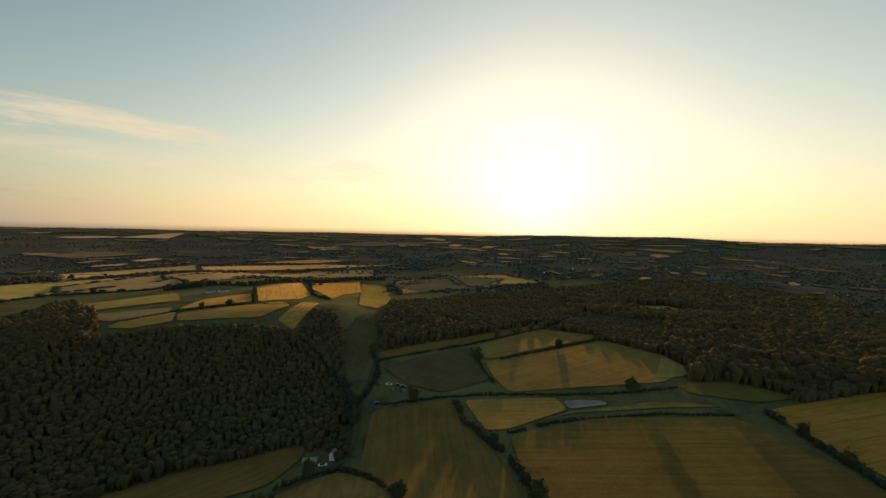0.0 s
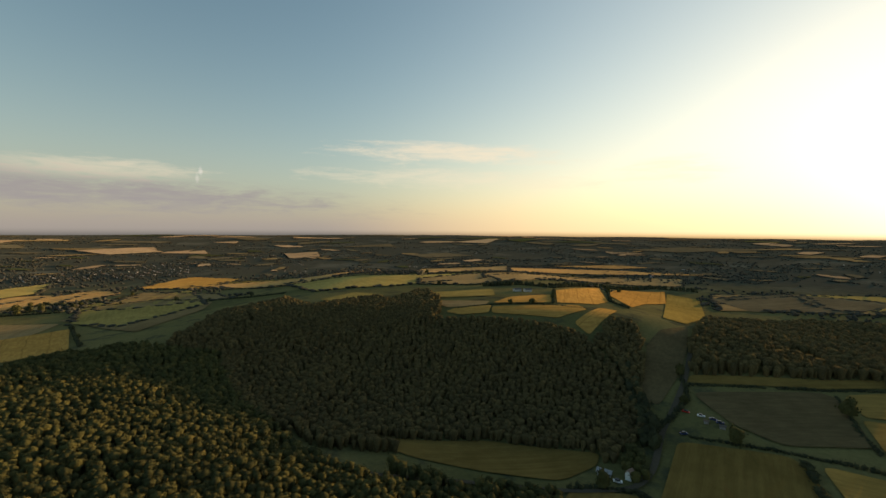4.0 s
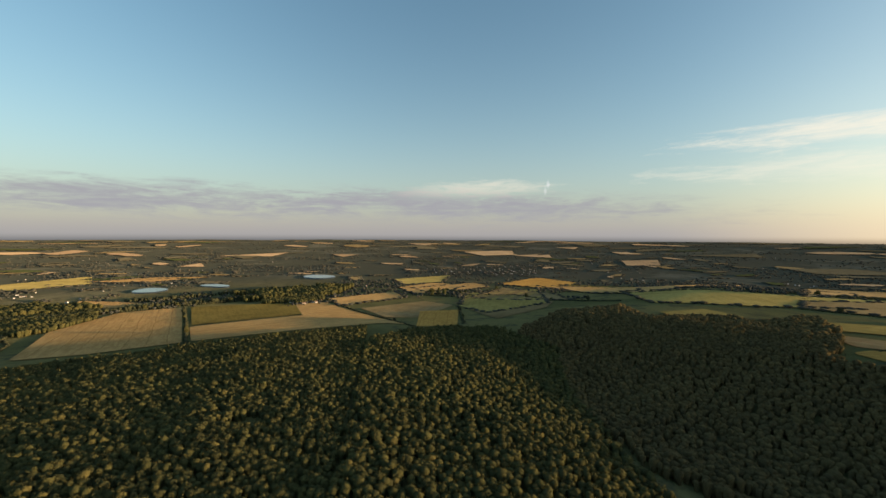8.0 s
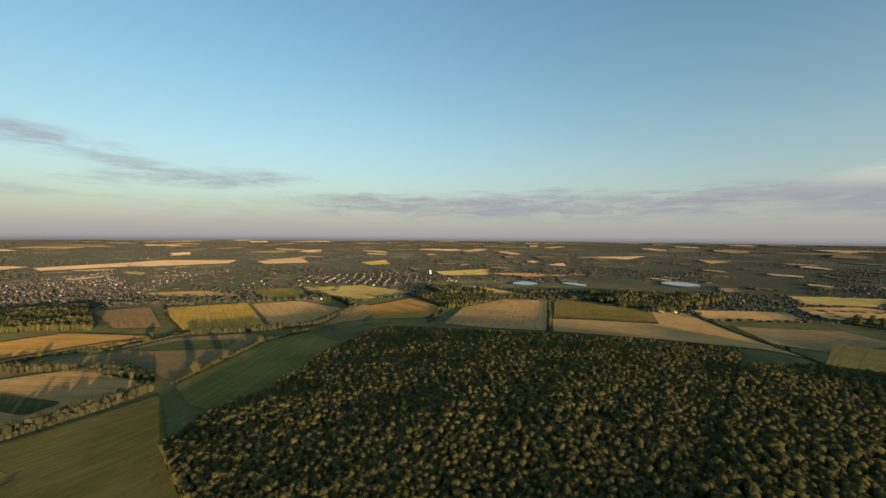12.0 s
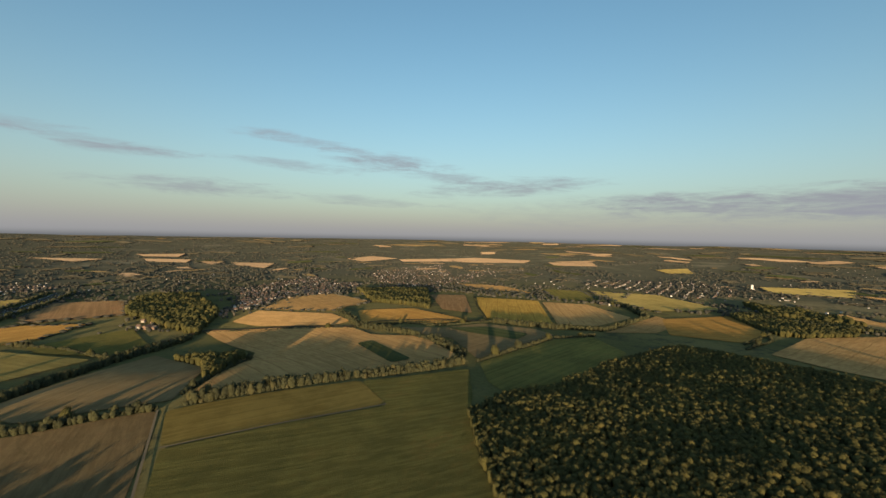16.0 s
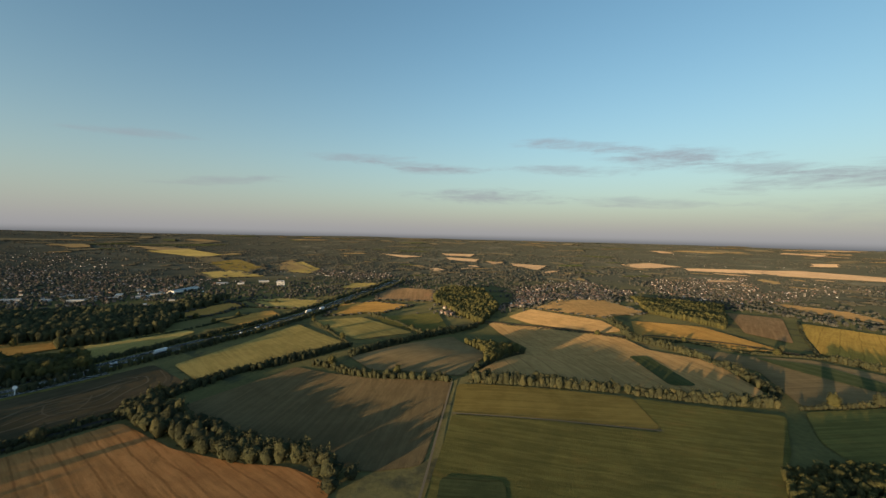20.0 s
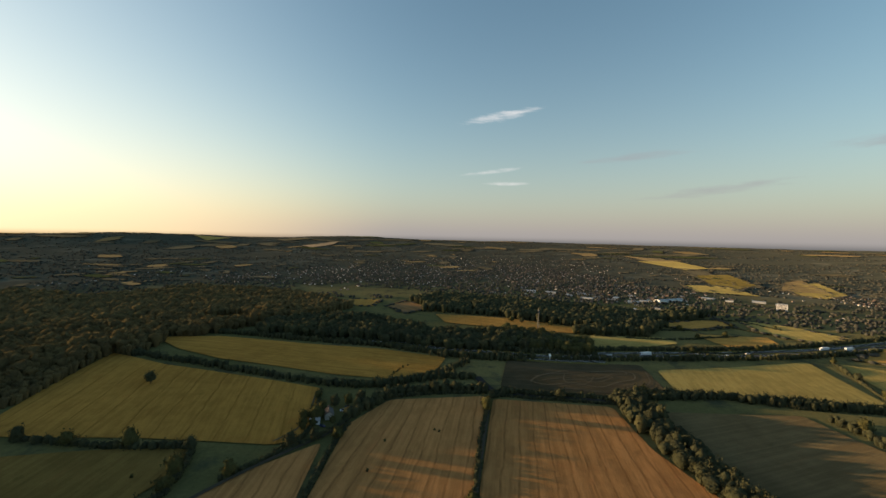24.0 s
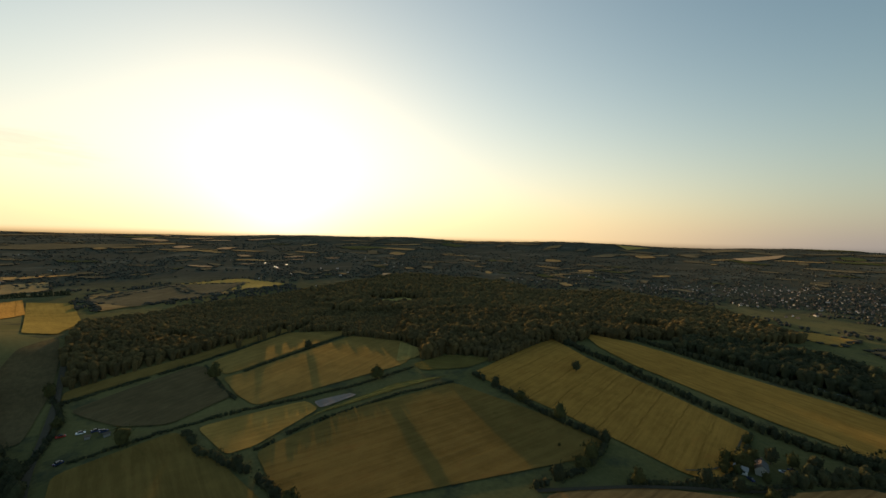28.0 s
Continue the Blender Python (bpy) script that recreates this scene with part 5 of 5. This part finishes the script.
def far_homesteads():
    """Farmsteads and hamlets scattered through the far country."""
    walls, roofs = bmesh.new(), bmesh.new()
    for _ in range(230):
        r, a = 900 * (3200 / 800) ** rng.random(), rng.uniform(0, 2 * math.pi)
        cx, cy = r * math.cos(a), r * math.sin(a)
        if any(inside(cx, cy, f) for f in FIELDS if abs(f[0][0] - cx) < 400 and abs(f[0][1] - cy) < 400):
            continue
        for _ in range(rng.integers(2, 8)):
            x, y = cx + rng.normal() * 28, cy + rng.normal() * 28
            m = Matrix.Translation((x, y, ground_z(x, y))) @ Matrix.Rotation(rng.uniform(0, 3.14), 4, "Z") @ Matrix.Scale(rng.uniform(0.7, 1.05) * far_scale(x, y), 4)
            for bm, build in ((walls, gabled), (roofs, gable_roof)):
                first = len(bm.verts)
                build(bm, 10, 7, 4.8, 7.4)
                bm.verts.ensure_lookup_table()
                for v in bm.verts[first:]:
                    v.co = m @ v.co
    tagged(part("homestead_walls", walls, LIMEWASH, None), "rendered walls of scattered far farmsteads", "houses", "far homesteads", "stuff")
    tagged(part("homestead_roofs", roofs, ROOFS, None), "tiled roofs of scattered far farmsteads", "houses", "far homesteads", "stuff")


far_homesteads()


# ---- single things ----
def make_car(paint, long=4.3, wide=1.75, high=1.45, name="car", words="small parked car"):
    root = new(name)
    bm = bmesh.new()
    box(bm, -long / 2, long / 2, -wide / 2, wide / 2, 0.32, high * 0.6)
    bmesh.ops.bevel(bm, geom=bm.edges[:], offset=0.12, segments=2, affect="EDGES")
    part("body", bm, paint, root)
    bm = bmesh.new()
    top = 0.3 * long
    lo, hi = high * 0.6 - 0.02, high
    v = [bm.verts.new(p) for p in ((-top, -wide * 0.45, lo), (top, -wide * 0.45, lo), (top, wide * 0.45, lo), (-top, wide * 0.45, lo), (-top * 0.8, -wide * 0.38, hi), (top * 0.55, -wide * 0.38, hi), (top * 0.55, wide * 0.38, hi), (-top * 0.8, wide * 0.38, hi))]
    for q in ((4, 5, 6, 7), (0, 1, 5, 4), (1, 2, 6, 5), (2, 3, 7, 6), (3, 0, 4, 7)):
        bm.faces.new([v[i] for i in q])
    part("cabin", bm, GLASS, root)
    for sx in (-0.31, 0.31):
        for sy in (-1, 1):
            bm = bmesh.new()
            limb(bm, (sx * long, sy * (wide / 2 - 0.2), 0.32), (sx * long, sy * (wide / 2 + 0.02), 0.32), 0.32, 0.32, 12)
            wheel = part("wheel", bm, TYRE, root)
            bm = bmesh.new()
            limb(bm, (sx * long, sy * (wide / 2 + 0.01), 0.32), (sx * long, sy * (wide / 2 + 0.04), 0.32), 0.19, 0.16, 10)
            part("rim", bm, STEEL, wheel)
    for sy in (-1, 1):
        for x, mat, word in ((long / 2, WHITE_WALL, "headlight"), (-long / 2, CAR_RED, "tail_light")):
            bm = bmesh.new()
            box(bm, x - 0.03, x + 0.03, sy * wide * 0.36 - 0.16, sy * wide * 0.36 + 0.16, high * 0.40, high * 0.50)
            part(word, bm, mat, root)
    return tagged(root, words, "car", "vehicles")


def make_lorry():
    root = new("lorry")
    bm = bmesh.new()
    box(bm, -6.0, 4.0, -1.25, 1.25, 1.1, 4.0)
    bmesh.ops.bevel(bm, geom=bm.edges[:], offset=0.08, segments=1, affect="EDGES")
    part("trailer", bm, CAR_WHITE, root)
    bm = bmesh.new()
    box(bm, 4.3, 6.4, -1.2, 1.2, 0.6, 3.4)
    bmesh.ops.bevel(bm, geom=bm.edges[:], offset=0.15, segments=2, affect="EDGES")
    part("cab", bm, CAR_WHITE, root)
    bm = bmesh.new()
    box(bm, 6.38, 6.45, -1.0, 1.0, 1.9, 2.9)
    part("windscreen", bm, GLASS, root)
    bm = bmesh.new()
    box(bm, -6.0, 6.2, -1.0, 1.0, 0.6, 1.05)
    part("chassis", bm, TYRE, root)
    for x in (-5.0, -3.8, 2.6, 5.3):
        for s in (-1, 1):
            bm = bmesh.new()
            limb(bm, (x, s * 0.9, 0.5), (x, s * 1.22, 0.5), 0.5, 0.5, 12)
            part("wheel", bm, TYRE, root)
    return tagged(root, "white articulated lorry on the motorway", "lorry", "vehicles")


def make_mast(high=34.0):
    root = new("lattice_mast")
    foot, head = 1.25, 0.3
    legs = [(1, 1), (1, -1), (-1, -1), (-1, 1)]

    def at(k, z):
        w_ = foot + (head - foot) * z / high
        return (legs[k % 4][0] * w_, legs[k % 4][1] * w_, z)

    for k in range(4):
        bm = bmesh.new()
        limb(bm, at(k, -0.5), at(k, high), 0.14, 0.10, 5)
        part("leg", bm, STEEL, root)
    z = 0.0
    while z < high - 2:
        step = 2.2 + 2.0 * (1 - z / high)
        for k in range(4):
            bm = bmesh.new()
            limb(bm, at(k, z), at(k + 1, min(high, z + step)), 0.05, 0.05, 4)
            limb(bm, at(k + 1, z), at(k, min(high, z + step)), 0.05, 0.05, 4)
            part("cross_brace", bm, STEEL, root)
        z += step
    for z in (high - 2.5, high - 6.0):
        for a in (0.4, 2.5, 4.6):
            bm = bmesh.new()
            limb(bm, (1.1 * math.cos(a), 1.1 * math.sin(a), z), (1.1 * math.cos(a), 1.1 * math.sin(a), z + 2.2), 0.22, 0.22, 8)
            part("aerial", bm, CONCRETE, root, "pale panel aerial")
    bm = bmesh.new()
    limb(bm, (0, 0, high - 1), (0, 0, high + 3.5), 0.12, 0.05, 6)
    part("spike", bm, STEEL, root)
    return tagged(root, "tall grey steel lattice mast beside the motorway", "mast")


put(make_mast(), 536, -120)


def make_sign():
    root = new("roadside_sign")
    bm = bmesh.new()
    limb(bm, (0, 0, -0.5), (0, 0, 6.2), 0.32, 0.26, 10)
    part("post", bm, WHITE_WALL, root)
    bm = bmesh.new()
    limb(bm, (-0.25, 0, 6.6), (0.25, 0, 6.6), 1.45, 1.45, 20)
    bmesh.ops.holes_fill(bm, edges=bm.edges[:])
    part("disc", bm, WHITE_WALL, root, "round white board")
    bm = bmesh.new()
    box(bm, -0.8, 0.8, -0.8, 0.8, -0.4, 0.5)
    part("base", bm, STEEL, root)
    return tagged(root, "tall white roadside sign with a round head", "sign")


put(make_sign(), 420, -107, 15)

# vehicles on the motorway
lorry = put(make_lorry(), 453, -222, 97, 1.15)
for x, y, turn in ((483, -446, 103), (482, -474, 285)):
    put(copy_thing(lorry, Matrix()), x, y, turn, 1.15)
van = put(make_car(CAR_WHITE, 5.4, 1.95, 2.3, "van", "white van on the motorway"), 458, -281, 93, 1.15)
for x, y, turn in ((449, -180, 279), (466, -344, 278)):
    put(copy_thing(van, Matrix()), x, y, turn, 1.15)
for k, (x, y, turn) in enumerate(((445, -160, 97), (463, -250, 277), (460, -318, 93), (430, -60, 88), (499, -520, 105))):
    put(make_car(CAR_BLUE if k % 2 else CAR_WHITE, words="car driving on the motorway"), x, y, turn, 1.15)

# the farm below the steep wood: a long white shed, a farmhouse, parked trailers
farm = make_house(7, 3.6, 2.2, 3.0, CONCRETE, SHED_ROOF, 4, "farm_shed", True)
put(tagged(farm, "long low pale farm shed with a grey roof", "shed"), -70, 216, 8)
farm2 = make_house(4, 3.2, 3.6, 5.0, WHITE_WALL, ROOFS, 2, "farmhouse", True)
put(tagged(farm2, "small white farmhouse with a tiled roof", "house"), -58, 219, 80)
for x, y, turn, paint in ((-62, 212, 20, CAR_WHITE), (-54, 226, 75, CAR_BLUE), (-49, 316, 10, CAR_RED), (-40, 314, 5, CAR_WHITE), (-45, 284, 40, CAR_BLUE), (-33, 312, 0, CAR_BLUE), (-29, 309, 12, CAR_BLUE)):
    put(make_car(paint, 4.6, 1.9, 1.9, words="parked car in a farm yard"), x, y, turn, 0.2)
for k in range(3):
    s = put(make_house(2.4 + 0.6 * k, 2, 1.8, 2.2, CONCRETE, ROOFS, 0, "field_shelter"), -36 + 9 * k, 306 - 3 * k, 12 * k)
    tagged(s, "low grey shelter in a paddock", "shed", "paddock shelters")

# the cottage and yard where the lanes meet
cottage = put(make_house(9, 5.5, 3.4, 5.6, WALLS, ROOFS, 2, framed=True), 266, 78, 20)
tagged(cottage, "white cottage with a tiled roof at a lane junction", "house")
annex = put(make_house(6, 4, 2.4, 3.6, WHITE_WALL, SHED_ROOF, 2, "outbuilding", True), 256, 84, 105)
tagged(annex, "white outbuilding with a grey roof", "shed")
for x, y, turn, paint in ((262, 88, 30, CAR_WHITE), (276, 71, 100, CAR_WHITE), (282, 69, 95, CAR_BLUE), (252, 78, 60, CAR_BLUE)):
    put(make_car(paint, words="car parked beside the cottage"), x, y, turn, 0.2)
for x, y, s in ((258, 92, 0.7), (272, 84, 0.8), (280, 78, 0.9), (286, 70, 0.75), (250, 90, 0.6), (292, 62, 0.9), (257, 73, 0.5), (252, 84, 0.55), (262, 66, 0.5), (246, 88, 0.5), (270, 62, 0.6)):
    plant(x, y, s, "leafy garden tree beside the cottage")

# lone trees in the open fields
plant(299, 223, 0.95, "lone round tree in a golden field")
for x, y, s in ((-233, 774, 0.9), (-412, -690, 0.8), (-847, 58, 1.2), (-835, 70, 1.1), (-860, 45, 1.2), (600, -110, 0.9), (608, -96, 1.0), (590, -150, 0.8)):
    plant(x, y, s, "lone broadleaf tree in an open field")

# white house on the far slope
villa = put(make_house(9, 4.6, 3.2, 4.8, WHITE_WALL, ROOFS, 3, framed=True), -412, -698, 60)
tagged(villa, "long white farmhouse above a wooded hollow", "house")
for x, y, turn in ((-424, -690, 60), (-400, -705, 150)):
    put(tagged(make_house(8, 5, 2.8, 4.4, ROOFS, ROOFS, 0, "barn"), "brick barn with a tiled roof", "barn", "barns"), x, y, turn)

# plateau barns
for x, y, turn in ((-303, 527, 65), (-291, 537, 65), (-276, 1197, 75)):
    put(tagged(make_house(11, 6, 3.2, 4.6, SHED, ROOFS, 0, "barn"), "pale metal farm barn among fields", "barn", "barns"), x, y, turn)


def make_block(lx, ly, high, floors, words):
    root = new("tower_block")
    bm = bmesh.new()
    box(bm, -lx / 2, lx / 2, -ly / 2, ly / 2, -1, high)
    part("wall", bm, WHITE_WALL, root)
    bm = bmesh.new()
    box(bm, -lx / 2 + 0.5, lx / 2 - 0.5, -ly / 2 + 0.5, ly / 2 - 0.5, high, high + 1.2)
    part("roof", bm, SHED_ROOF, root)
    for f in range(floors):
        for s in (-1, 1):
            bm = bmesh.new()
            z = (f + 0.35) * high / floors
            box(bm, -lx / 2 + 1, lx / 2 - 1, s * ly / 2 - 0.05, s * ly / 2 + 0.08, z, z + high / floors * 0.45)
            part("window", bm, GLASS, root)
    return tagged(root, words, "building")


put(make_block(16, 7, 12, 5, "white slab block standing above the houses"), 742, -606, 51)
put(make_block(5, 5, 12, 4, "pale tower standing in the distant woods"), -914, -901, 45)
put(tagged(make_house(68, 11, 5, 6.2, WHITE_WALL, SHED_ROOF, 0, "warehouse"), "long white warehouse at the edge of the town", "warehouse", "industrial sheds"), 826, -448, -66)
for k, (x, y, turn) in enumerate(((916, -231, 60), (880, -262, 40), (842, -287, 60), (830, -334, 65), (850, -350, -30), (879, -397, 60), (806, -368, 62), (888, -507, 60), (867, -551, 58), (838, -577, 52), (829, -630, 52), (796, -646, 50), (815, -395, 60), (905, -300, 50), (934, -190, 70), (860, -315, 66))):
    shed = copy_thing(WORKS[k % 2], Matrix())
    shed.scale = (0.85, 0.7, 0.7)
    put(shed, x, y, turn)
put(tagged(make_house(26, 12, 5, 6.5, WHITE_WALL, SHED_ROOF, 0, "warehouse"), "white flat-roofed building among dark trees", "warehouse", "industrial sheds"), 787, 489, 30)

# bushes left standing in the cut fields
for x, y, k in ((252, 4, 0.2), (237, 36, 0.18), (254, 7, 0.16), (205, 40, 0.2), (191, 152, 0.2)):
    plant(x, y, k, "small round bush standing in a field")

# a short row of saplings in the corner of the long field
for x, y, k in ((346, 49, 0.24), (351, 48, 0.2), (356, 47, 0.26), (361, 45, 0.22), (365, 44, 0.25), (369, 43, 0.2), (374, 41, 0.24), (381, 37, 0.22)):
    plant(x, y, k, "young dark sapling in a row at a field corner")
